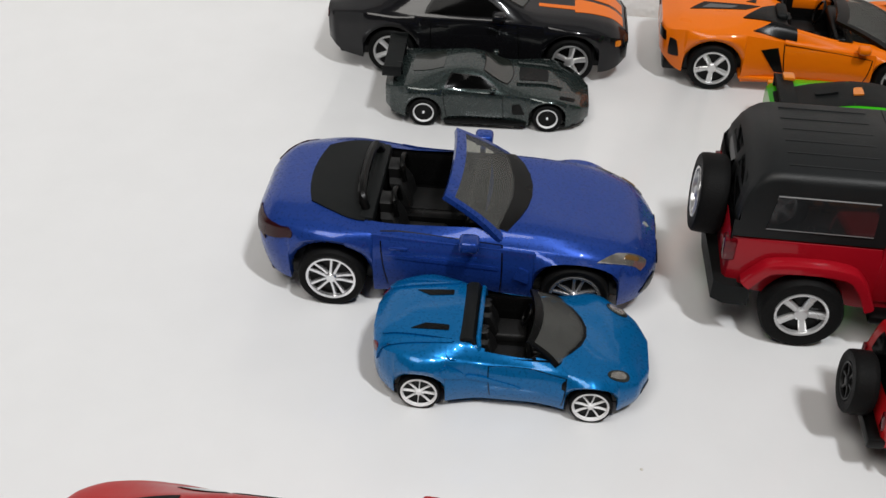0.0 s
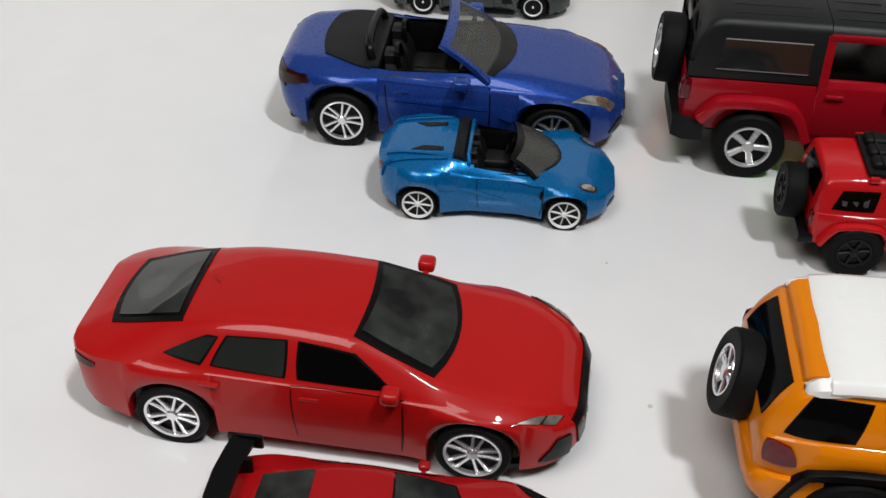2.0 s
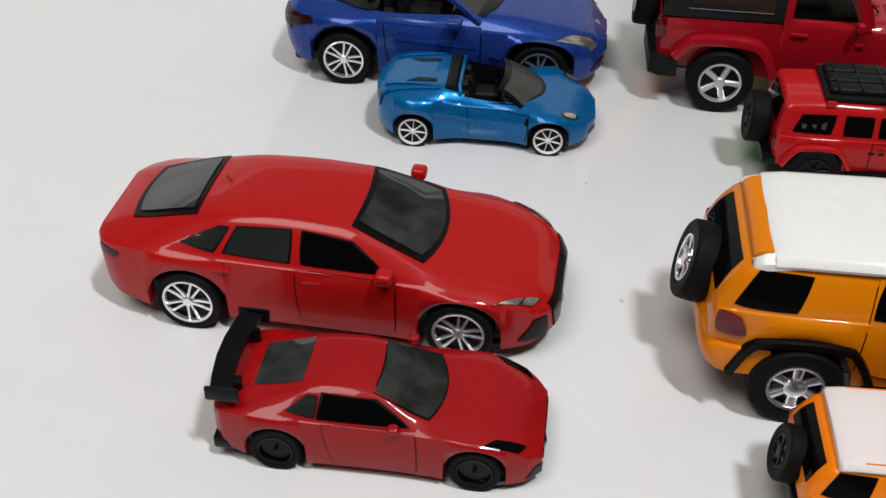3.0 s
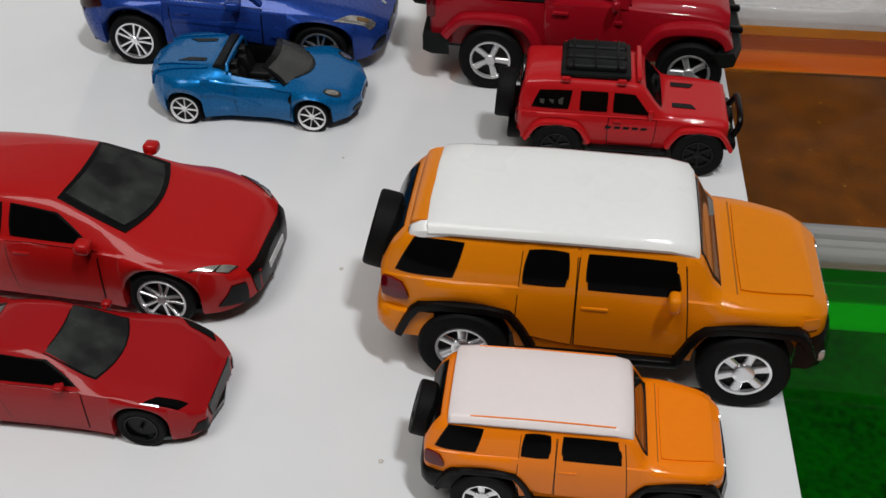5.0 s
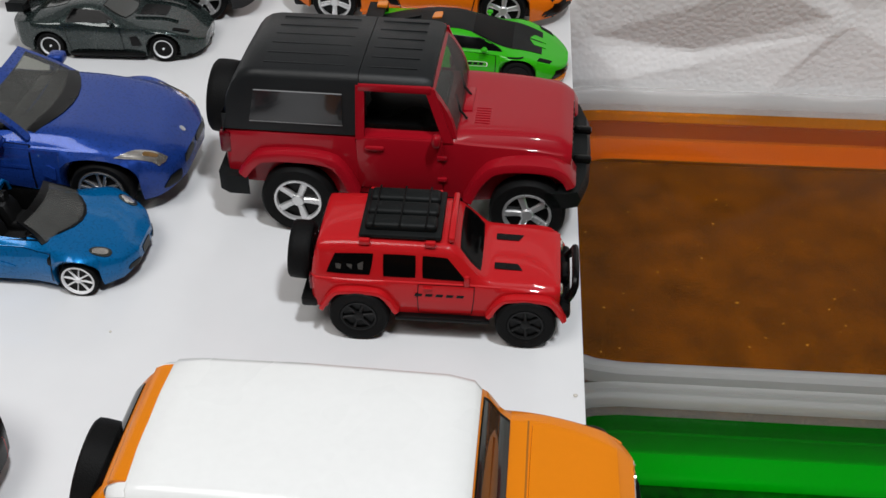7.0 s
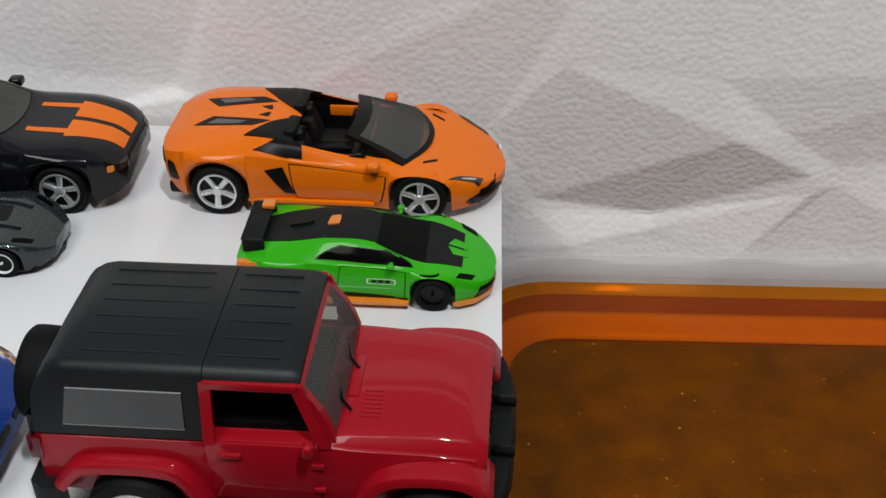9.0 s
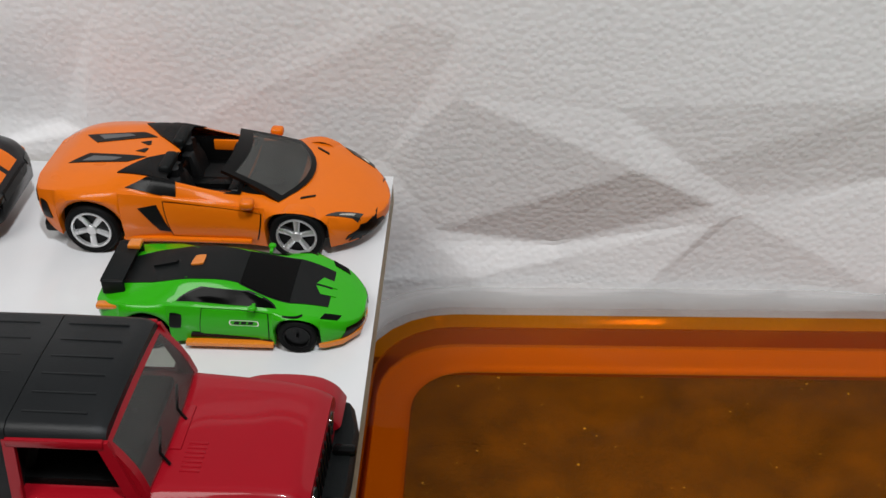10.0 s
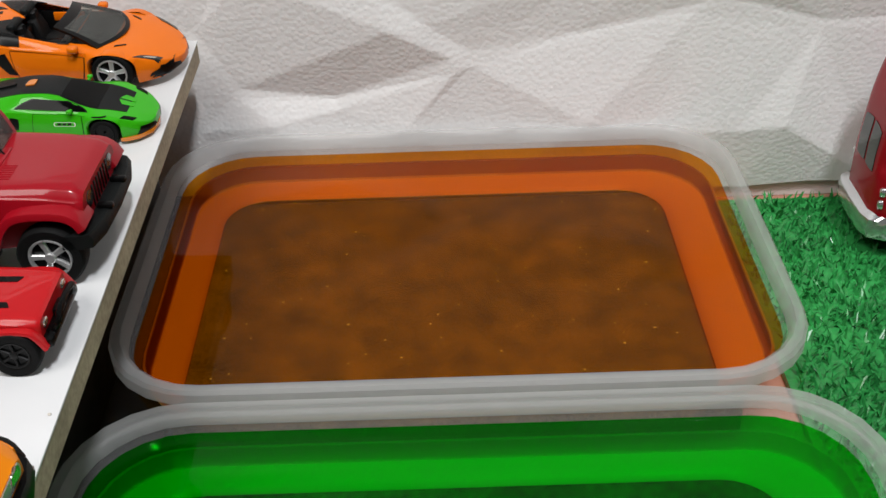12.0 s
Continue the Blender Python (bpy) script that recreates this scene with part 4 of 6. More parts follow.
    c.part("roof_antenna", loft([[(x, -w, z), (x + 0.02, -w, z), (x + 0.02, w, z), (x, w, z)] for x, w, z in ((0.28, 0.03, 1.37), (0.22, 0.01, 1.44))], closed=True), RED)
    c.part("front_splitter", lip(3.93, 0.90, 0.2, 0.26, 3.3), BLACK)
    c.mirror_pair(2.16, 0.90, 1.0, RED, 0.09, 0.18, 0.14)
    c.wheels((0, 2.93), 0.97, 0.37, 0.25, "twin", CHROME, 0.76)


def red_winged_coupe():
    c = Car("toy_sports_car", "small red die-cast coupe with a tall black rear wing", 0.01607, (-0.0135, -0.1407), -1.8, 0.95)
    Ra = [(0, 0.37, 0.43), (2.78, 0.37, 0.43)]
    c.shell(RED_COUPE, [(-0.88, 0.74), (-0.75, 0.87), (-0.2, 0.95), (0.4, 0.94), (1.6, 0.92), (2.7, 0.96), (3.2, 0.92), (3.5, 0.82), (3.68, 0.66)],
            [(-0.88, 0.42), (-0.6, 0.26), (0, 0.18), (2.8, 0.16), (3.4, 0.16), (3.68, 0.22)],
            [(-0.88, 0.92), (-0.3, 0.97), (0.6, 0.95), (1.8, 0.92), (2.7, 0.90), (3.3, 0.74), (3.68, 0.52)],
            [(-0.88, 0.98), (-0.6, 1.05), (-0.1, 1.17), (0.6, 1.35), (1.0, 1.37), (1.35, 1.32), (2.0, 1.05), (2.2, 1.0), (2.8, 0.95), (3.3, 0.82), (3.68, 0.56)],
            [(-0.88, 0.58), (-0.2, 0.54), (0.5, 0.55), (1.3, 0.56), (1.9, 0.66), (2.7, 0.66), (3.3, 0.55), (3.68, 0.42)], Ra, flare=0.03)
    c.chassis(-0.75, 3.5, 0.66, 0.14, 0.5)
    c.pane("windscreen", "top", [(2.10, -0.66), (1.33, -0.52), (1.33, 0.52), (2.10, 0.66)], SCREEN_GLASS, rnd=0.1, bow=0.17)
    c.plate("rear_window", "top", [(-0.38, -0.44), (0.34, -0.47), (0.34, 0.47), (-0.38, 0.44)], SCREEN_GLASS, rnd=0.12)
    c.panes("side_window", [(0.62, 1.00), (1.86, 0.98), (1.36, 1.23), (0.66, 1.26)], DARK_GLASS, rnd=0.1)
    c.panes("quarter_window", [(0.16, 1.05), (0.56, 1.01), (0.58, 1.22), (0.44, 1.21)], GREY_GLASS, rnd=0.15, edge=0.015)
    c.door([(0.80, 0.26), (1.98, 0.25), (1.96, 0.92), (0.66, 0.95)], RED_COUPE)
    for s in (-1, 1):
        c.plate("headlight", "top", [(2.86, s * 0.93), (3.04, s * 0.76), (3.46, s * 0.66), (3.36, s * 0.84)], DARK_GLASS, off=0.012, rnd=0.15)
        c.plate("headlight_scuff", "top", [(2.84, s * 0.945), (2.86, s * 0.925), (3.10, s * 0.885), (3.10, s * 0.905)], SILVER, off=0.014, rnd=0.1)
        c.plate("front_intake", "front", [(s * 0.82, 0.24), (s * 0.6, 0.22), (s * 0.6, 0.4), (s * 0.76, 0.42)], BLACK, rnd=0.1)
        c.part("wing_strut", boxed(-0.74, -0.52, s * 0.5 - 0.03, s * 0.5 + 0.03, 0.98, 1.3, bevel=0.015), BLACK)
        c.part("wing_end_plate", boxed(-0.94, -0.46, s * 0.84 - 0.03, s * 0.84 + 0.03, 1.14, 1.38, bevel=0.03), BLACK)
        c.plate("tail_light", "back", [(s * 0.4, 0.78), (s * 0.64, 0.78), (s * 0.64, 0.92), (s * 0.4, 0.92)], RED_LENS, rnd=1.0)
    c.plate("grille", "front", [(-0.46, 0.28), (0.46, 0.28), (0.52, 0.56), (-0.52, 0.56)], BLACK, off=0.02, rnd=0.1)
    c.part("rear_wing", loft([[(x0 + bx, y, z1), (x0 + bx + 0.12, y, z1 - 0.045), (x0 + bx + 0.30, y, z1 - 0.06), (x0 + bx + 0.30, y, z1 - 0.12), (x0 + bx + 0.12, y, z1 - 0.11), (x0 + bx, y, z1 - 0.06)] for x0, z1 in ((-0.90, 1.37),) for y, bx in ((-0.84, 0.05), (-0.6, 0.0), (-0.2, -0.05), (0.2, -0.05), (0.6, 0.0), (0.84, 0.05))], closed=True), BLACK)
    c.part("rear_bumper", boxed(-0.92, -0.5, -0.86, 0.86, 0.2, 0.42, bevel=0.05), BLACK)
    c.part("front_splitter", lip(3.73, 0.9, 0.13, 0.19, 3.1), GREY_PAINT)
    c.mirror_pair(1.66, 0.86, 0.98, RED_COUPE, 0.08, 0.15, 0.1)
    c.wheels((0, 2.78), 0.95, 0.37, 0.25, "disc", BLACK, 0.7)


def red_off_roader():
    c = Car("toy_off_roader", "red die-cast off-roader with a black hard top and spare wheel", 0.02801, (0.0992, 0.0339), -2.0, 0.95)
    zb = 1.12
    c.shell(RED_DEEP, [(-0.78, 0.72), (-0.74, 0.78), (-0.3, 0.80), (1.5, 0.79), (1.75, 0.79), (2.4, 0.76), (2.78, 0.72), (2.84, 0.68)],
            [(-0.78, 0.52), (0, 0.5), (0.6, 0.42), (1.7, 0.42), (2.84, 0.6)],
            [(-0.78, zb), (1.5, zb), (1.8, 1.1), (2.4, 1.06), (2.84, 0.98)],
            [(-0.78, zb + 0.03), (1.45, zb + 0.03), (1.7, 1.20), (2.3, 1.19), (2.7, 1.14), (2.84, 1.06)],
            [(-0.78, 0.7), (1.5, 0.68), (1.8, 0.66), (2.5, 0.62), (2.84, 0.58)], n=40, lip=0.9)
    c.chassis(-0.7, 2.7, 0.55, 0.34, 0.7)
    for s in (-1, 1):
        a, b = (0.72, 0.93) if s > 0 else (-0.93, -0.72)
        c.part("rear_fender", strip([(-0.62, 0.70), (-0.5, 0.86), (-0.36, 0.97), (0.36, 0.97), (0.54, 0.80), (0.66, 0.52)], a, b, 0.10, cuts=2), RED_DEEP)
        a, b = (0.5, 0.93) if s > 0 else (-0.93, -0.5)
        c.part("front_fender", strip([(1.74, 0.52), (1.86, 0.80), (2.06, 1.0), (2.62, 1.02), (2.82, 0.92), (2.9, 0.78)], a, b, 0.10, cuts=2), RED_DEEP)
        c.part("side_step", boxed(0.62, 1.8, s * 0.84 - 0.1, s * 0.84 + 0.1, 0.36, 0.45, bevel=0.03), BLACK)
        c.part("bonnet_latch", boxed(2.5, 2.62, s * 0.60 - 0.02, s * 0.60 + 0.02, 1.03, 1.12, bevel=0.01), RED_DEEP)
    # hard top
    def ring(x, w, z1, w1):
        return [(x, -w, zb + 0.03), (x, -w + 0.01, zb + 0.2), (x, -w1 - 0.03, z1 - 0.09), (x, -w1, z1 - 0.03), (x, -w1 + 0.06, z1), (x, 0, z1 + 0.015), (x, w1 - 0.06, z1), (x, w1, z1 - 0.03), (x, w1 + 0.03, z1 - 0.09), (x, w - 0.01, zb + 0.2), (x, w, zb + 0.03)]
    top = [ring(-0.77, 0.77, 1.18, 0.76), ring(-0.72, 0.78, 1.5, 0.72), ring(-0.65, 0.78, 1.66, 0.68), ring(-0.58, 0.78, 1.745, 0.66), ring(-0.5, 0.78, 1.79, 0.67), ring(-0.40, 0.78, 1.805, 0.68), ring(0.62, 0.78, 1.808, 0.68), ring(0.66, 0.78, 1.808, 0.68)]
    bm = loft(top)
    c.tree = BVHTree.FromBMesh(bm)
    c.part("hard_top", bm, HARD_TOP, "matt black plastic hard top")
    def cap(x, z1, w1):
        return [(x, -w1 - 0.03, z1 - 0.09), (x, -w1, z1 - 0.03), (x, -w1 + 0.06, z1), (x, 0, z1 + 0.015), (x, w1 - 0.06, z1), (x, w1, z1 - 0.03), (x, w1 + 0.03, z1 - 0.09)]
    c.part("front_roof", loft([cap(x, z, w) for x, z, w in ((0.668, 1.808, 0.68), (1.28, 1.800, 0.675), (1.36, 1.788, 0.67), (1.41, 1.76, 0.66))]), HARD_TOP)
    for k in range(6):
        y = -0.52 + 0.208 * k
        for xa, xb in ((-0.34, 0.50), (0.74, 1.24)):
            c.part("roof_rib", boxed(xa, xb, y - 0.010, y + 0.010, 1.79, 1.8125 + 0.013 * (1 - abs(y) / 0.62), bevel=0.006), HARD_TOP)
    for s in (-1, 1):
        def slab(x0, x1, z0, z1, out):
            return loft([[(xx, s * (0.777 - (z - 1.26) * 0.15 + o), z) for xx, z in ((x0, z0), (x1, z0), (x1, z1), (x0 + 0.06, z1))] for o in (-0.03, out)], closed=True)
        pe = c.part("window_seal", slab(-0.474, 0.494, 1.257, 1.598, 0.010), PANE_EDGE)
        c.part("quarter_window", slab(-0.475, 0.495, 1.27, 1.59, 0.014), PANE_GREY, parent=pe)
    c.plate("rear_window", "back", [(-0.54, 1.26), (0.54, 1.26), (0.5, 1.62), (-0.5, 1.62)], DARK_GLASS, rnd=0.1)
    for s in (-1, 1):
        # door with its window frame
        y = s * 0.80
        d = c.part("door", boxed(0.62, 1.53, min(y, y - s * 0.05), max(y, y - s * 0.05), 0.52, 1.15, bevel=0.03), RED_DEEP)
        fr = loft([[(x - 0.045, yy - 0.02, z), (x + 0.045, yy - 0.02, z), (x + 0.045, yy + 0.02, z), (x - 0.045, yy + 0.02, z)] for x, yy, z in ((0.67, y - s * 0.02, 1.12), (0.68, s * 0.70, 1.70))], closed=True)
        c.part("window_frame", fr, RED_DEEP, parent=d)
        c.part("window_frame", loft([[(x - 0.05, yy - 0.02, z), (x + 0.05, yy - 0.02, z), (x + 0.05, yy + 0.02, z), (x - 0.05, yy + 0.02, z)] for x, yy, z in ((1.58, y - s * 0.04, 1.12), (1.38, s * 0.70, 1.70))], closed=True), RED_DEEP, parent=d)
        c.part("window_frame", boxed(0.66, 1.4, s * 0.71 - 0.025, s * 0.71 + 0.025, 1.64, 1.72, bevel=0.015), RED_DEEP, parent=d)
        c.part("door_handle", boxed(0.72, 0.92, y - 0.03, y + 0.03, 1.0, 1.05, bevel=0.02), RED_DEEP, parent=d)
        c.part("hinge", boxed(1.47, 1.57, y - 0.018, y + 0.018, 0.92, 0.97, bevel=0.012), RED_DEEP, parent=d)
        c.part("hinge", boxed(1.47, 1.57, y - 0.018, y + 0.018, 0.66, 0.71, bevel=0.012), RED_DEEP, parent=d)
    c.part("interior", boxed(-0.5, 1.5, -0.62, 0.62, 0.7, 1.22, bevel=0.05), BLACK)
    c.seats(0.6, (-0.32, 0.32), 1.0, 1.6)
    c.screen((1.66, 1.16, 0.74), (1.38, 1.74, 0.70), 0.03, RED_DEEP, CLEAR_GREY, fu=0.1, fv0=0.08, fv1=0.12, thick=0.07)
    for y in (-0.42, 0.08):
        c.part("wiper", tube([(1.74, y, 1.21), (1.66, y + 0.05, 1.28), (1.60, y + 0.28, 1.33)], 0.013, 6), BLACK)
    c.part("cowl_vent", boxed(1.68, 1.78, -0.25, 0.25, 1.18, 1.215, bevel=0.01), RED_DEEP)
    for k in range(7):
        c.part("cowl_slat", boxed(1.82, 1.98, -0.48 + 0.05 * k, -0.455 + 0.05 * k, 1.17, 1.207, bevel=0.008), RED_DEEP)
    for x, y in ((2.2, 0.3), (2.3, -0.3), (2.55, 0.1)):
        c.plate("bonnet_stud", "top", [(x, y), (x + 0.05, y), (x + 0.05, y + 0.05), (x, y + 0.05)], RED_DEEP, off=0.02, rnd=1.0, n=4)
    c.part("bumper_mount", boxed(2.6, 2.92, -0.84, 0.84, 0.5, 0.665, bevel=0.03), BLACK_MATT)
    # nose
    for k in range(7):
        y = -0.3 + 0.1 * k
        c.part("grille_slot", boxed(2.82, 2.855, y - 0.025, y + 0.025, 0.72, 1.0, bevel=0.01), BLACK)
    for s in (-1, 1):
        hl = lathe([(0.001, -0.03), (0.10, -0.02), (0.11, 0.03), (0.001, 0.04)], 20, closed=False)
        bmesh.ops.rotate(hl, verts=hl.verts[:], matrix=Matrix.Rotation(math.pi / 2, 3, "Z"))
        c.part("headlight", hl, GREY_GLASS, at=(2.83, s * 0.43, 0.90))
        c.part("tail_light", boxed(-0.82, -0.7, s * 0.72 - 0.07, s * 0.72 + 0.07, 0.86, 1.1, bevel=0.02), RED_LENS)
        c.part("tow_hook", boxed(2.86, 3.06, s * 0.3 - 0.05, s * 0.3 + 0.05, 0.68, 0.76, bevel=0.03), BLACK)
    c.part("front_bumper", loft([[(x, y, 0.52), (x + 0.22, y, 0.52), (x + 0.24, y, 0.62), (x + 0.2, y, 0.70), (x, y, 0.70)] for y, x in ((-0.95, 2.60), (-0.9, 2.72), (-0.6, 2.80), (0, 2.82), (0.6, 2.80), (0.9, 2.72), (0.95, 2.60))], closed=True), BLACK_MATT)
    c.part("rear_bumper", loft([[(x, y, 0.42), (x, y, 0.64), (x + 0.22, y, 0.64), (x + 0.22, y, 0.42)] for y, x in ((-0.90, -0.74), (-0.82, -0.86), (0, -0.90), (0.82, -0.86), (0.90, -0.74))], closed=True), BLACK_MATT)
    c.part("spare_bracket", boxed(-0.92, -0.75, -0.16, 0.16, 0.85, 1.15, bevel=0.03), BLACK)
    c.mirror_pair(1.47, 0.82, 1.13, RED_DEEP, 0.05, 0.11, 0.14)
    m_t, m_r, m_d = c.wheels((0, 2.42), 0.95, 0.40, 0.27, "five", SILVER, 0.64)
    spare(c, m_t, m_r, m_d, (-0.93, 0.0, 1.08))


def spare(c, m_t, m_r, m_d, at, lean=0.06, scale=1.0):
    w = new("spare_wheel", m_d)
    w.parent = c.root
    w.location = (at[0] * S, at[1] * S * KY, at[2] * S * KZ)
    w.rotation_euler = (Matrix.Rotation(lean, 3, "Y") @ Matrix.Rotation(-math.pi / 2, 3, "Z") @ Matrix.Rotation(0.4, 3, "Y")).to_euler()
    w.scale = (scale,) * 3
    for nm, me in (("tyre", m_t), ("rim", m_r)):
        o = new(nm, me)
        o.parent = w


def small_red_wagon():
    c = Car("toy_off_roader", "small bright red die-cast wagon with a black roof rack", 0.01702, (0.1235, -0.013), -0.5, 0.98)
    c.shell(RED_BRIGHT, [(-0.74, 0.78), (-0.68, 0.84), (-0.2, 0.87), (1.7, 0.87), (2.4, 0.86), (3.02, 0.82), (3.1, 0.76)],
            [(-0.74, 0.52), (0, 0.5), (0.6, 0.46), (2.0, 0.46), (3.1, 0.58)],
            [(-0.74, 1.08), (1.5, 1.08), (2.0, 1.07), (3.0, 1.0), (3.1, 0.96)],
            [(-0.74, 1.16), (-0.68, 1.5), (-0.6, 1.68), (0, 1.72), (1.35, 1.70), (1.48, 1.64), (1.85, 1.22), (1.95, 1.14), (2.6, 1.11), (3.0, 1.06), (3.1, 1.0)],
            [(-0.74, 0.70), (0, 0.68), (1.4, 0.68), (1.9, 0.76), (2.6, 0.74), (3.1, 0.7)], [(0, 0.46, 0.50), (2.58, 0.46, 0.50)], n=50, lip=0.86)
    c.chassis(-0.6, 2.9, 0.6, 0.36, 0.7)
    c.pane("windscreen", "top", [(1.86, -0.62), (1.54, -0.56), (1.54, 0.56), (1.86, 0.62)], DARK_GLASS)
    c.panes("front_side_window", [(0.98, 1.16), (1.66, 1.14), (1.36, 1.5), (0.98, 1.52)], DARK_GLASS, rnd=0.1, edge=0.0)
    c.panes("rear_side_window", [(0.38, 1.16), (0.88, 1.16), (0.88, 1.52), (0.38, 1.52)], DARK_GLASS, rnd=0.1, edge=0.0)
    c.panes("quarter_window", [(-0.5, 1.18), (0.18, 1.17), (0.24, 1.52), (-0.36, 1.5)], DARK_GLASS, rnd=0.1, edge=0.0)
    c.plate("rear_window", "back", [(-0.52, 1.2), (0.52, 1.2), (0.46, 1.58), (-0.46, 1.58)], DARK_GLASS, rnd=0.15)
    c.door([(0.92, 0.54), (1.74, 0.54), (1.78, 1.06), (0.92, 1.06)], RED_BRIGHT)
    for s in (-1, 1):
        sd = "right" if s < 0 else "left"
        a, b = (0.78, 0.98) if s > 0 else (-0.98, -0.78)
        for xa in (0, 2.58):
            c.part("fender_flare", strip([(xa - 0.62, 0.58), (xa - 0.46, 0.86), (xa - 0.3, 0.98), (xa + 0.3, 0.98), (xa + 0.46, 0.86), (xa + 0.62, 0.58)], a, b, 0.07, cuts=2), RED_BRIGHT)
        c.part("rock_slider", boxed(0.56, 2.02, s * 0.9 - 0.07, s * 0.9 + 0.07, 0.42, 0.5, bevel=0.03), BLACK)
        c.plate("bonnet_vent", "top", [(2.06, s * 0.30), (2.42, s * 0.30), (2.5, s * 0.46), (2.06, s * 0.46)], BLACK, rnd=0.1)
        for k in range(5):
            c.plate("lettering_bar", sd, [(0.86 + 0.16 * k, 0.86), (0.97 + 0.16 * k, 0.86), (0.99 + 0.16 * k, 0.91), (0.88 + 0.16 * k, 0.91)], BLACK, off=0.018, rnd=0.05)
        for k in range(3):
            c.plate("sticker_bar", sd, [(-0.34 + 0.17 * k, 1.26 + 0.05 * (k % 2)), (-0.27 + 0.17 * k, 1.25), (-0.26 + 0.17 * k, 1.33 + 0.06 * (k == 2)), (-0.35 + 0.17 * k, 1.34)], STICKER, off=0.014, rnd=0.05)
        c.part("door_handle", boxed(1.0, 1.14, s * 0.89 - 0.02, s * 0.89 + 0.02, 1.0, 1.04, bevel=0.015), RED_BRIGHT)
        c.part("pillar_snorkel", boxed(1.62, 1.70, s * 0.84 - 0.03, s * 0.84 + 0.03, 1.06, 1.26, bevel=0.02), RED_BRIGHT)
        c.part("tail_light", boxed(-0.78, -0.7, s * 0.72 - 0.06, s * 0.72 + 0.06, 0.8, 1.08, bevel=0.02), RED_LENS)
        c.part("headlight", boxed(3.06, 3.13, s * 0.56 - 0.1, s * 0.56 + 0.1, 0.82, 0.94, bevel=0.03), LENS)
        for x in (0.1, 1.1):
            c.part("rack_foot", boxed(x - 0.08, x + 0.08, s * 0.68 - 0.04, s * 0.68 + 0.04, 1.66, 1.76, bevel=0.02), RED_BRIGHT)
    c.part("light_bar", boxed(1.36, 1.46, -0.62, 0.62, 1.70, 1.80, bevel=0.03), RED_BRIGHT)
    rack = c.part("roof_rack", boxed(0.0, 1.26, -0.62, 0.62, 1.72, 1.80, bevel=0.03), BLACK_MATT)
    for y in (-0.36, 0.0, 0.36):
        c.part("cargo_roll", boxed(0.08, 1.18, y - 0.15, y + 0.15, 1.76, 1.92, bevel=0.06, seg=3), BLACK_MATT, parent=rack)
    for k in range(3):
        c.part("cargo_strap", boxed(0.2 + 0.4 * k, 0.23 + 0.4 * k, -0.53, 0.53, 1.90, 1.93, bevel=0.006), BLACK, parent=rack)
    c.part("front_bumper", boxed(3.02, 3.26, -0.84, 0.84, 0.5, 0.7, bevel=0.06), BLACK)
    c.part("bull_bar", tube(rounder([(3.18, -0.56, 0.62), (3.32, -0.52, 0.86), (3.32, -0.36, 1.02), (3.32, 0.36, 1.02), (3.32, 0.52, 0.86), (3.18, 0.56, 0.62)], 2), 0.06), BLACK)
    c.part("winch", boxed(3.1, 3.24, -0.2, 0.2, 0.68, 0.86, bevel=0.04), BLACK)
    c.part("rear_bumper", boxed(-0.92, -0.66, -0.84, 0.84, 0.5, 0.68, bevel=0.04), BLACK)
    m = c.wheels((0, 2.58), 1.0, 0.47, 0.34, "six", DARK_RIM, 0.60)
    spare(c, *m, (-1.0, -0.05, 1.02), scale=1.0)


BONNET_GAP = mat("panel_gap", (0.30, 0.10, 0.002), 0.6)


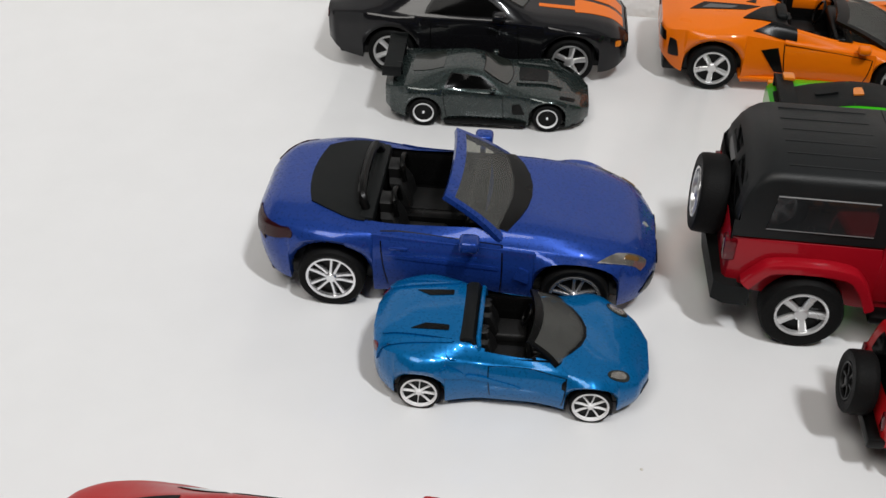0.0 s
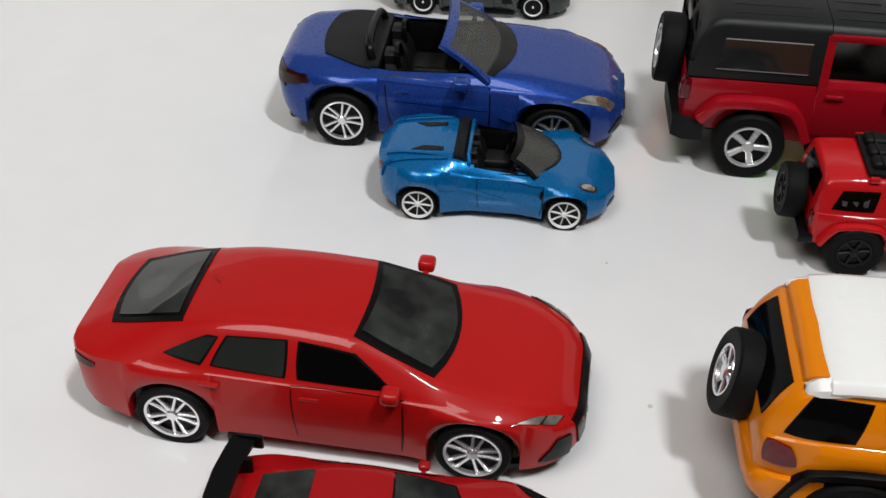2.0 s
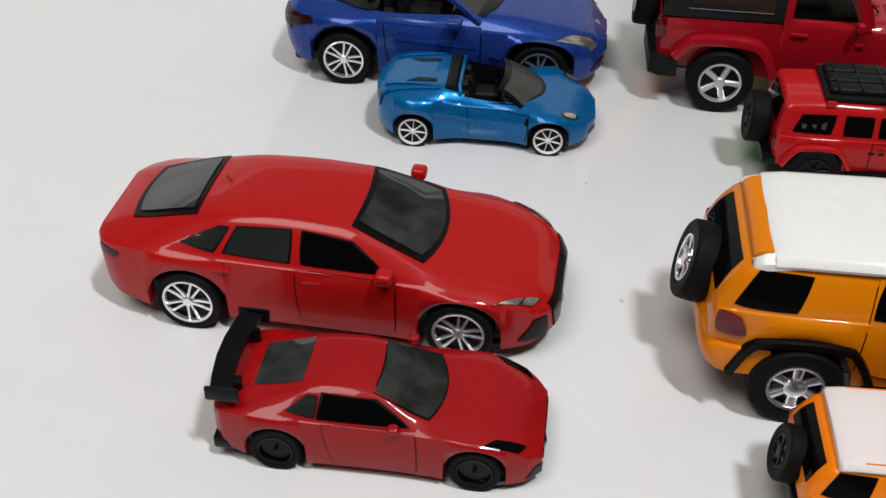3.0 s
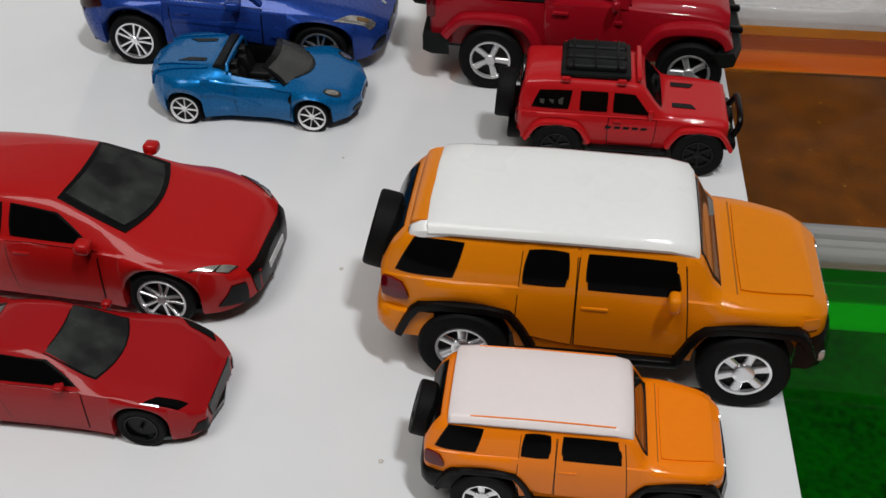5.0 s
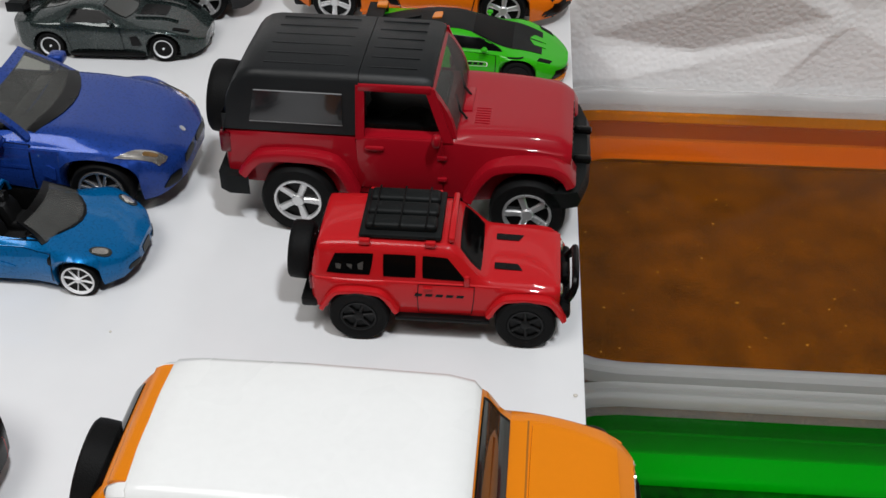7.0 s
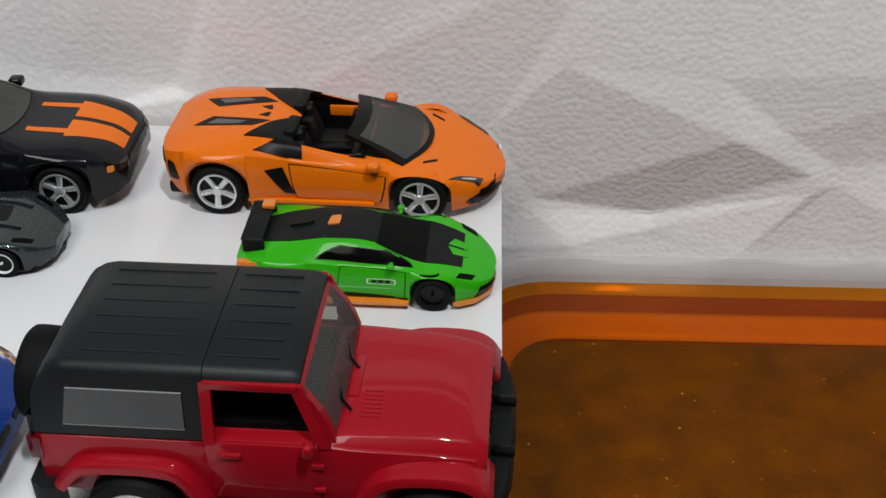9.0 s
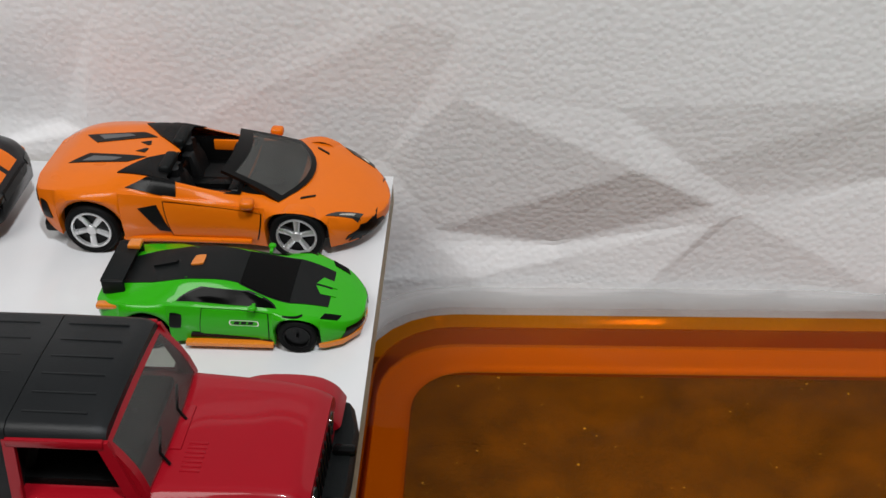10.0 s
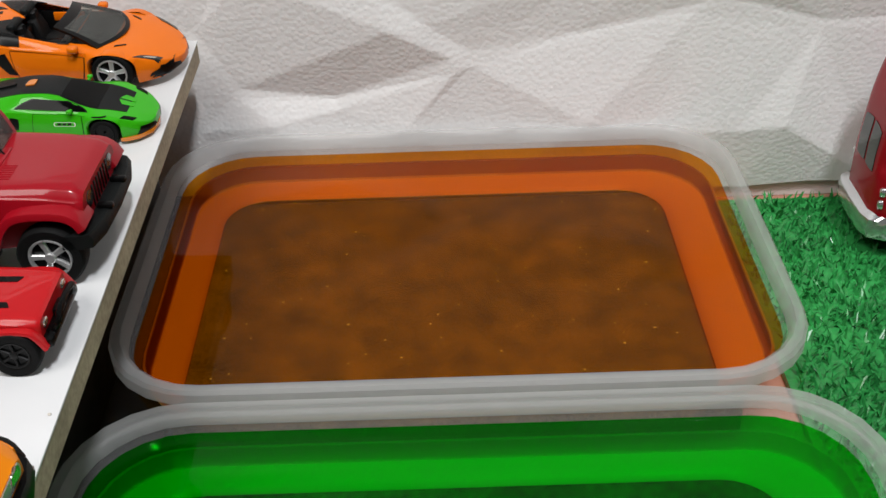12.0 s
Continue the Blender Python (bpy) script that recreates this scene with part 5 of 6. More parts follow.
def boxy_suv(name, label, scale, rear, heading, colour, roof_colour, big):
    c = Car(name, label, scale, rear, heading, 0.98)
    k = 0.88 if big else 0.89
    e = 0.0 if big else 0.11

    def X(x):
        if big:
            return x if x < 2.3 else 2.3 + (x - 2.3) * k
        return x if x < 0 else x * 0.917 if x < 2.3 else 2.109 + (x - 2.3) * k

    def D(pts):
        return pts if big else [(X(x), v) for x, v in pts]

    def C(pts):
        return [(X(x), v) for x, v in pts]

    def Z(z):
        return z if z < 1.0 else 1.0 + (z - 1.0) * 0.87
    zs = Z(1.20)
    ax = 2.663 if big else 2.577
    c.shell(colour, C([(-0.82, 0.72), (-0.77, 0.80), (-0.45, 0.89), (0, 0.91), (1.7, 0.90), (2.5, 0.91), (3.2, 0.84), (3.45, 0.74), (3.52, 0.66)]),
            C([(-0.82, 0.58), (0, 0.5), (0.6, 0.46), (2.1, 0.46), (3.52, 0.56)]),
            C([(-0.82, zs - 0.04), (-0.5, zs), (1.6, zs), (2.3, zs - 0.01), (3.2, 1.08), (3.52, 0.96)]),
            C([(x, Z(z)) for x, z in ((-0.82, 1.2), (-0.70, 1.5), (-0.52, 1.70), (-0.3, 1.74), (2.02, 1.74), (2.12, 1.68), (2.34, 1.29), (2.44, 1.25), (2.8, 1.2), (3.3, 1.14), (3.52, 1.02))]),
            C([(-0.82, 0.66), (-0.5, 0.70), (1.9, 0.70), (2.3, 0.76), (2.8, 0.72), (3.52, 0.56)]), [(0, 0.46, 0.50), (ax, 0.46, 0.50)], n=56, flare=0.02, lip=0.86)
    c.chassis(-0.7, X(3.3), 0.62, 0.34, 0.7)

    def rr(x, w, z):
        x, z = x if big else X(x), Z(z)
        return [(x, -w, z - 0.125), (x, -w - 0.012, z - 0.09), (x, -w + 0.02, z - 0.03), (x, -w + 0.09, z), (x, -w * 0.4, z + 0.022), (x, 0, z + 0.025), (x, w * 0.4, z + 0.022), (x, w - 0.09, z), (x, w - 0.02, z - 0.03), (x, w + 0.012, z - 0.09), (x, w, z - 0.125)]
    c.part("roof", loft([rr(-0.39 - e, 0.69, 1.79), rr(-0.36 - e, 0.72, 1.818), rr(-0.16 - e, 0.73, 1.84), (rr(0.7, 0.74, 1.85)), rr(1.85, 0.73, 1.835), rr(2.06, 0.72, 1.79), rr(2.12, 0.69, 1.72)]), roof_colour, "white roof cap" if big else "pinkish white scuffed roof cap")
    if big:
        c.part("rear_roof_band", loft([[(x, -w, z - 0.1), (x, -w, z), (x, 0, z + 0.02), (x, w, z), (x, w, z - 0.1)] for x, w, z in ((-0.55, 0.57, Z(1.70)), (-0.52, 0.60, Z(1.76)), (-0.46, 0.61, Z(1.79)), (-0.36, 0.62, Z(1.805)))], closed=True), colour)
        for s in (-1, 1):
            c.part("roof_corner", loft([[(x, s * a, z - 0.13), (x, s * a, z - 0.02), (x, s * (a + 0.03), z), (x, s * (b - 0.06), z - 0.01), (x, s * b, z - 0.06), (x, s * (b + 0.005), z - 0.13)] for x, a, b, z in ((-0.55, 0.62, 0.66, Z(1.70)), (-0.52, 0.61, 0.69, Z(1.75)), (-0.44, 0.60, 0.715, Z(1.785)), (-0.30, 0.60, 0.720, Z(1.812)), (-0.1, 0.60, 0.69, Z(1.80)))], closed=True), roof_colour)
    c.plate("bonnet_gap", "top", D([(2.50, -0.74), (2.515, -0.74), (2.515, 0.74), (2.50, 0.74)]), BONNET_GAP, off=0.003, rnd=0.0)
    c.pane("windscreen", "top", D([(2.35, -0.66), (2.14, -0.60), (2.14, 0.60), (2.35, 0.66)]), GREY_GLASS, rnd=0.1)
    c.door(D([(1.05, 0.54), (2.12, 0.52), (2.00, 1.585), (1.05, 1.59)]), colour)
    c.door(D([(0.48, 0.66), (1.03, 0.54), (1.03, 1.59), (0.53, 1.585)]), colour)
    c.panes("front_side_window", D([(1.13, 1.205), (2.00, 1.20), (1.91, 1.52), (1.13, 1.53)]), DARK_GLASS, rnd=0.12, edge=0.012, off=0.026)
    c.panes("rear_side_window", D([(0.53, 1.215), (0.95, 1.21), (0.95, 1.53), (0.58, 1.53)]), DARK_GLASS, rnd=0.3, edge=0.012, off=0.026)
    c.panes("quarter_window", D([(-0.66, 1.22), (-0.12, 1.22), (-0.02, 1.54), (-0.48, 1.55)]), DARK_GLASS, rnd=0.12, edge=0.012)
    c.plate("bonnet", "top", [(2.53 if big else 2.33, -0.70), (X(3.36), -0.58), (X(3.36), 0.58), (2.53 if big else 2.33, 0.70)], colour, off=0.022, rnd=0.12)
    c.plate("rear_window", "back", [(-0.60, 1.20), (0.60, 1.20), (0.55, 1.54), (-0.55, 1.54)], DARK_GLASS, rnd=0.1)
    c.handle(X(1.22), 0, 1.02, colour, 0.26)
    for s in (-1, 1):
        sd = "right" if s < 0 else "left"
        a, b = (0.8, 0.975) if s > 0 else (-0.975, -0.8)
        c.part("rear_fender_cladding", strip([(-0.66, 0.56), (-0.54, 0.84), (-0.4, 0.97), (0.40, 0.97), (0.56, 0.80), (0.70, 0.50)], a, b, 0.075, cuts=1), BLACK)
        c.part("front_fender_cladding", strip([(ax - 0.67, 0.50), (ax - 0.55, 0.80), (ax - 0.39, 0.97), (ax + 0.38, 0.99), (ax + 0.53, 0.92), (ax + 0.62, 0.7)], a, b, 0.075, cuts=1), BLACK)
        c.part("side_step", boxed(0.6, ax - 0.6, s * 0.86 - 0.09, s * 0.86 + 0.09, 0.38, 0.47, bevel=0.03), BLACK)
        c.plate("tail_light", sd, [(-0.78, 0.92), (-0.50, 0.95), (-0.58, 1.13), (-0.78, 1.15)], RED_LENS, off=0.035, rnd=0.45)
        c.plate("headlight", "front", [(s * 0.56, 0.86), (s * 0.34, 0.86), (s * 0.34, 1.02), (s * 0.56, 1.02)], LENS, off=0.02, rnd=0.9)
        c.plate("indicator", sd, [(X(3.22), 0.92), (X(3.42), 0.90), (X(3.42), 1.0), (X(3.24), 1.03)], AMBER, off=0.02, rnd=0.3)
    c.plate("grille", "front", [(-0.6, 0.84), (0.6, 0.84), (0.6, 1.0), (-0.6, 1.0)], SILVER, off=0.012, rnd=0.2)
    fb = c.part("front_bumper", loft([[(X(x), y, 0.5), (X(x) + 0.14, y, 0.5), (X(x) + 0.18, y, 0.62), (X(x) + 0.14, y, 0.80), (X(x), y, 0.80)] for y, x in ((-0.90, 3.20), (-0.82, 3.34), (-0.5, 3.44), (0, 3.46), (0.5, 3.44), (0.82, 3.34), (0.90, 3.20))], closed=True), BLACK)
    for s in (-1, 1):
        c.part("bumper_end", boxed(X(3.36) - 0.06, X(3.36) + 0.16, s * 0.74 - 0.12, s * 0.74 + 0.12, 0.56, 0.7, bevel=0.04), SILVER, parent=fb)
    c.part("rear_bumper", loft([[(x + 0.03, y, 0.52), (x - 0.01, y, 0.57), (x - 0.02, y, 0.66), (x, y, 0.75), (x + 0.05, y, 0.80), (x + 0.24, y, 0.82), (x + 0.24, y, 0.52)] for y, x in ((-0.925, -0.52), (-0.92, -0.64), (-0.89, -0.75), (-0.80, -0.83), (-0.6, -0.87), (0, -0.89), (0.6, -0.87), (0.80, -0.83), (0.89, -0.75), (0.92, -0.64), (0.925, -0.52))], closed=True), colour if big else BLACK)
    m = c.wheels((0, ax), 0.99, 0.44, 0.28, "fat", CHROME, 0.60)
    back = m[1]
    if not big:
        back = m[1].copy()
        back.materials[0] = DARK_RIM
    spare(c, m[0], back, m[2], (-0.92, 0.06, 1.03), lean=0.24, scale=0.9)
    c.part("spare_bracket", boxed(-0.86, -0.70, -0.1, 0.3, 0.9, 1.2, bevel=0.03), BLACK)
    if not big:
        for s in (-1, 1):
            c.part("roof_scuff", tube([(x, s * 0.676, Z(z) - 0.004) for x, z in ((-0.2, 1.835), (0.6, 1.847), (1.2, 1.843), (1.7, 1.832))], 0.012, 5), colour, "thin worn orange line")
    if big:
        c.mirror_pair(1.93, 0.88, 1.14, colour, 0.06, 0.17, 0.18)
    return c


def red_grass_car():
    """An old red van on the turf, its chromed nose towards the tubs."""
    c = Car("toy_van", "red toy van with chromed bumper and trim on the turf", 0.034, (0.6325, 0.226), 180.0, 0.80, 0.9, 1.32, GROUND + 0.004)
    c.shell(RED_DEEP, [(-0.8, 0.6), (-0.5, 0.76), (0.5, 0.8), (3.0, 0.8), (3.55, 0.77), (3.74, 0.70), (3.84, 0.58), (3.88, 0.46)],
            [(-0.8, 0.4), (0, 0.3), (2.6, 0.3), (3.88, 0.36)],
            [(-0.8, 1.0), (0, 1.0), (2.6, 1.0), (3.5, 0.98), (3.88, 0.96)],
            [(-0.8, 1.5), (-0.7, 2.0), (-0.4, 2.18), (0, 2.22), (3.2, 2.22), (3.5, 2.16), (3.68, 2.02), (3.78, 1.75), (3.85, 1.4), (3.88, 1.1)],
            [(-0.8, 0.5), (0, 0.64), (3.2, 0.64), (3.6, 0.58), (3.8, 0.48), (3.88, 0.36)], [(0, 0.34, 0.44), (2.7, 0.34, 0.44)], n=70)
    c.chassis(-0.6, 3.5, 0.5, 0.16, 0.5)
    for xa, xb in ((2.95, 3.62), (1.9, 2.8), (0.85, 1.75), (-0.2, 0.7)):
        c.panes("side_window", [(xa, 1.04), (xb, 1.04), (xb - 0.04, 1.62), (xa, 1.62)], GREY_GLASS, rnd=0.2)
    for s in (-1, 1):
        c.plate("windscreen", "front", [(s * 0.03, 0.86), (s * 0.36, 0.86), (s * 0.35, 1.34), (s * 0.03, 1.38)], GREY_GLASS, rnd=0.15)
        c.part("side_trim", boxed(0.6, 3.62, s * 0.80 - 0.02, s * 0.80 + 0.02, 0.50, 0.57, bevel=0.015), CHROME)
        for z in (0.58, 0.73):
            hl = lathe([(0.001, -0.03), (0.05, -0.02), (0.06, 0.03), (0.001, 0.04)], 16, closed=False)
            bmesh.ops.rotate(hl, verts=hl.verts[:], matrix=Matrix.Rotation(math.pi / 2, 3, "Z"))
            c.part("headlight", hl, CHROME, at=(3.80, s * 0.66, z))
    c.part("front_bumper", loft([[(x, y, 0.17), (x + 0.11, y, 0.19), (x + 0.15, y, 0.30), (x + 0.12, y, 0.41), (x, y, 0.45)] for y, x in ((-0.84, 3.0), (-0.835, 3.4), (-0.80, 3.64), (-0.70, 3.80), (-0.5, 3.86), (0, 3.88), (0.5, 3.86), (0.70, 3.80), (0.80, 3.64), (0.835, 3.4), (0.84, 3.0))], closed=True), CHROME)
    c.wheels((0, 2.7), 0.80, 0.34, 0.22, "disc", CHROME, 0.7)


blue_roadster()
light_blue_roadster()
grey_coupe()
black_coupe()
orange_roadster()
green_supercar()
red_saloon()
red_winged_coupe()
red_off_roader()
small_red_wagon()
boxy_suv("toy_suv", "amber yellow die-cast utility vehicle with a white roof", 0.02545, (0.1034, -0.1124), -1.1, YELLOW, WHITE_PAINT, True)
boxy_suv("toy_suv", "small orange die-cast utility vehicle with a scuffed white roof", 0.0160, (0.1118, -0.1548), -0.3, YELLOW_ORANGE, PINK_WHITE, False)
red_grass_car()
S, KY, KZ = 1.0, 1.0, 1.0


# ---- setting ----
BOARD = mat("white_laminate", (0.75, 0.75, 0.75), 0.15, var=0.025, scale=60, spec=0.28)
BOARD_EDGE = mat("plywood_edge", (0.38, 0.32, 0.22), 0.7, var=0.35, scale=500)
FOAM = mat("white_foam_board", (0.88, 0.87, 0.86), 0.75, var=0.04, scale=80, bump=0.43, bump_scale=420)
beads = FOAM.node_tree.nodes.new("ShaderNodeTexVoronoi")
beads.feature = "SMOOTH_F1"
beads.inputs["Scale"].default_value = 430
beads.inputs["Smoothness"].default_value = 0.6
bead_bump = [n for n in FOAM.node_tree.nodes if n.type == "BUMP"][0]
bead_bump.invert = True
FOAM.node_tree.links.new([n for n in FOAM.node_tree.nodes if n.type == "TEX_COORD"][0].outputs["Object"], beads.inputs["Vector"])
FOAM.node_tree.links.new(beads.outputs["Distance"], bead_bump.inputs["Height"])
GRASS = mat("artificial_grass", (0.03, 0.26, 0.06), 0.3, var=0.45, scale=300, spec=0.6)
SPECK = mat("pale_speck", (0.45, 0.42, 0.28), 0.4, var=0.5, scale=3000)
STAND = mat("brown_clay_block", (0.178, 0.096, 0.047), 0.7, var=0.65, scale=900, bump=0.15, bump_scale=300)
TURF_BLOCK = mat("turf_cloth", (0.03, 0.16, 0.03), 0.7, var=0.9, scale=300, bump=0.2, bump_scale=500)
CLAY = mat("terracotta_tile", (0.42, 0.20, 0.14), 0.6, var=0.15, scale=100)
ROOM = mat("room_plaster", (0.20, 0.20, 0.205), 0.8, var=0.05, scale=8)
CEILING = mat("ceiling_paint", (0.22, 0.22, 0.225), 0.8, var=0.05, scale=8)


def tint_only(name, tint):
    m = bpy.data.materials.new(name)
    m.use_nodes = True
    nt = m.node_tree
    nt.nodes.remove(nt.nodes["Principled BSDF"])
    tr = nt.nodes.new("ShaderNodeBsdfTransparent")
    tr.inputs[0].default_value = (*tint, 1)
    nt.links.new(tr.outputs[0], nt.nodes["Material Output"].inputs[0])
    return m


def liquid(name, tint):
    """Clear coloured water: a tinted, glossy surface."""
    m = tint_only(name, tint)
    nt = m.node_tree
    tr = [n for n in nt.nodes if n.type == "BSDF_TRANSPARENT"][0]
    gl = nt.nodes.new("ShaderNodeBsdfGlossy")
    gl.inputs["Roughness"].default_value = 0.03
    fr = nt.nodes.new("ShaderNodeFresnel")
    fr.inputs[0].default_value = 1.2
    mx = nt.nodes.new("ShaderNodeMixShader")
    nt.links.new(fr.outputs[0], mx.inputs[0])
    nt.links.new(tr.outputs[0], mx.inputs[1])
    nt.links.new(gl.outputs[0], mx.inputs[2])
    nt.links.new(mx.outputs[0], nt.nodes["Material Output"].inputs[0])
    return m


def frosted(name, opacity, milk=0.85, rough=0.06, bump=0.0):
    """Thin see-through plastic with a milky part."""
    m = mat(name, (milk, milk, milk * 0.99), rough, var=0.03, scale=200, bump=bump, bump_scale=260)
    nt = m.node_tree
    tr = nt.nodes.new("ShaderNodeBsdfTransparent")
    mx = nt.nodes.new("ShaderNodeMixShader")
    mx.inputs[0].default_value = opacity
    lucent = nt.nodes.new("ShaderNodeBsdfTranslucent")
    lucent.inputs["Color"].default_value = (0.9, 0.9, 0.89, 1)
    half = nt.nodes.new("ShaderNodeMixShader")
    half.inputs[0].default_value = 0.5
    nt.links.new(nt.nodes["Principled BSDF"].outputs[0], half.inputs[1])
    nt.links.new(lucent.outputs[0], half.inputs[2])
    nt.links.new(tr.outputs[0], mx.inputs[1])
    nt.links.new(half.outputs[0], mx.inputs[2])
    nt.links.new(mx.outputs[0], nt.nodes["Material Output"].inputs[0])
    return m


# last tint of each set: waist coloured darker in place of refraction and shade
ORANGE_WATER = (liquid("orange_water", (0.98, 0.66, 0.04)), tint_only("orange_water_side", (0.98, 0.59, 0.02)), tint_only("orange_water_bottom", (0.90, 0.92, 0.20)), tint_only("orange_water_shaded_waist", (0.68, 0.27, 0.02)))
GREEN_WATER = (liquid("green_water", (0.03, 0.86, 0.03)), tint_only("green_water_side", (0.03, 0.90, 0.03)), tint_only("green_water_bottom", (0.06, 0.80, 0.06)), tint_only("green_water_shaded_waist", (0.02, 0.80, 0.02)))
PLASTIC = frosted("translucent_plastic", 0.60, rough=0.32)
SHOULDER = frosted("clear_shoulder_plastic", 0.10)
WAIST = frosted("clear_upright_plastic", 0.35, rough=0.3)
LIP = frosted("clear_plastic_lip", 0.36, 0.75, 0.08, 0.5)
BASE_PLASTIC = tint_only("clear_base_plastic", (0.95, 0.95, 0.95))


def setting(name, bm, material, label, category, sharp=0.7):
    ob = new(name, mesh_of(name, bm, material, sharp, (1, 1, 1)))
    return tagged(ob, label, category, kind="structure")


# board with a raw edge
def board():
    b = new("display_board")
    tagged(b, "white laminated board with a raw plywood edge", "board")
    edge = [(0.1842, -0.62), (0.1822, 0.2245), (0.040, 0.2350), (-0.65, 0.2375), (-0.65, -0.62)]
    part("core", loft([[(x, y, z) for x, y in edge] for z in (-0.011, -0.0012)], closed=True), BOARD_EDGE, b)
    part("laminate", loft([[(0.0003 + x, 0.0003 + y, z) for x, y in edge] for z in (-0.0011, -0.0003)] + [[(x - 0.0001, y - 0.0001, 0.0) for x, y in edge]], closed=True), BOARD, b)
    # added black boxes stand in for the deep shade under the board
    part("support", boxed(-0.62, 0.158, -0.59, 0.205, GROUND, -0.0115, bevel=0.002), BLACK_MATT, b, "added black box for the dark gap under the board")
    part("gap_shade_block", boxed(-0.61, 0.1842, -0.60, 0.2300, GROUND, -0.088, bevel=0.002), BLACK_MATT, b)


board()

CRUMB = mat("pale_crumb", (0.58, 0.54, 0.48), 0.8)


def crumb(x, y, r):
    bm = bmesh.new()
    bmesh.ops.create_icosphere(bm, subdivisions=2, radius=r)
    for v in bm.verts:
        v.co.z *= 0.5
        v.co.x *= 1.0 + 300 * v.co.y
    ob = new("crumb", mesh_of("crumb", bm, CRUMB, scale=(1, 1, 1)))
    ob.location = (x, y, r * 0.42)
    tagged(ob, "tiny brown crumb on the white board", "crumb", "crumbs on the board")


for x, y, r in ((0.0655, -0.0714, 0.0006), (0.0559, -0.0152, 0.0004), (0.0873, -0.1407, 0.0006), (0.1807, -0.0305, 0.0006)):
    crumb(x, y, r)

setting("ground", boxed(-2.0, 2.2, -1.6, 0.2465, GROUND - 0.03, GROUND - 0.004), CLAY, "terracotta coloured table top", "table top")


def rounded(x0, x1, y0, y1, r, n=6):
    pts = []
    for cx, cy, a0 in ((x1 - r, y1 - r, 0), (x0 + r, y1 - r, 90), (x0 + r, y0 + r, 180), (x1 - r, y0 + r, 270)):
        for k in range(n + 1):
            a = radians(a0 + 90 * k / n)
            pts.append((cx + r * math.cos(a), cy + r * math.sin(a)))
    return pts


def tub(x0, x1, y0, y1, ztop, zbase, water, label, drop=0.0):
    """A thin-walled storage tub with a rolled lip, a clear waist, sloping walls and coloured water, drop below the shoulder."""
    t = new("plastic_tub")
    tagged(t, label, "tub", "plastic tubs")
    zf = zbase - ztop
    prof = [(0.0, -0.005), (0.0, 0.0), (0.0012, 0.0014), (0.0045, 0.0014), (0.006, 0.0), (0.0068, -0.005), (0.0073, -0.0062), (0.0080, -0.0074), (0.0096, -0.0088), (0.0112, -0.0097), (0.0122, -0.0106), (0.0126, -0.0116), (0.0130, -0.0188), (0.0135, -0.0201), (0.0155, -0.0215), (0.0200, -0.0228), (0.0222, -0.0242), (0.0235, zf + 0.001)]

    def ring(inset, dz):
        r = max(0.040 - inset * 0.8, 0.008)
        k = 1 + 0.5 * max(0.0, inset - 0.012) / 0.012
        return [(x, y, ztop + dz) for x, y in rounded(x0 + inset * (1 + 0.24 * (k - 1)), x1 - inset * (1 + 0.86 * (k - 1)), y0 + (inset if inset < 0.0068 else 0.0068 + (inset - 0.0068) * 0.35), y1 - inset * 0.92, r)]
    inner = [ring(i, d) for i, d in prof]
    outer = [ring(i - 0.0011 if i > 0.0059 else i + 0.0011, d - (0.0 if i > 0.0059 else 0.0011)) for i, d in prof]
    for nm, a, b, m, lb in (("tub_shoulder", 5, 12, SHOULDER, "clear frosted plastic shoulder"), ("tub_waist", 11, 14, WAIST, "clear upright plastic wall"), ("tub_skirt", 13, 18, PLASTIC, "clear frosted plastic wall")):
        part(nm, loft(list(reversed(outer[a:b])) + inner[a:b], closed=True, caps=False), m, t, lb)
    part("tub_lip", loft([outer[5], outer[4], outer[0]] + inner[:6], closed=True, caps=False), LIP, t, "clear rolled plastic lip")
    part("tub_base", loft([ring(0.0232, zf), ring(0.0232, zf + 0.0011)], closed=True), BASE_PLASTIC, t, "clear plastic base")
    first = min(k for k in range(5, len(prof)) if prof[k][1] <= -0.005 - drop + 1e-6)
    surf = [ring(i + 0.0004, d + 0.0001) for i, d in prof[first:-1]] + [ring(0.0238, zf + 0.0016)]
    level = surf[0][0][2]
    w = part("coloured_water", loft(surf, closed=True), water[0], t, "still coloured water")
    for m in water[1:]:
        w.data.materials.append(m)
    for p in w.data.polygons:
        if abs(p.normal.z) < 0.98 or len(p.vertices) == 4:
            # material 3 puts the waist's shade into the water colour
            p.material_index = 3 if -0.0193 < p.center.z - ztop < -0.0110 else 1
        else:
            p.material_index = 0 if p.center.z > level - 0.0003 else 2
    return t


BASE = -0.0865
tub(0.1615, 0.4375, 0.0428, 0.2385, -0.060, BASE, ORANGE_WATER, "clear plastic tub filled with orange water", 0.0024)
tub(0.1595, 0.4460, -0.1500, 0.0388, -0.060, BASE, GREEN_WATER, "clear plastic tub filled with green water", 0.0024)
for yy, m_, lb in ((0.140, STAND, "brown clay block under the orange tub"), (-0.058, TURF_BLOCK, "green turf covered block under a tub")):
    f = new("tub_stand", mesh_of("tub_stand", boxed(0.183, 0.413, yy - 0.078, yy + 0.078, GROUND - 0.004, BASE - 0.0004, bevel=0.002), m_, scale=(1, 1, 1)))
    tagged(f, lb, "block")


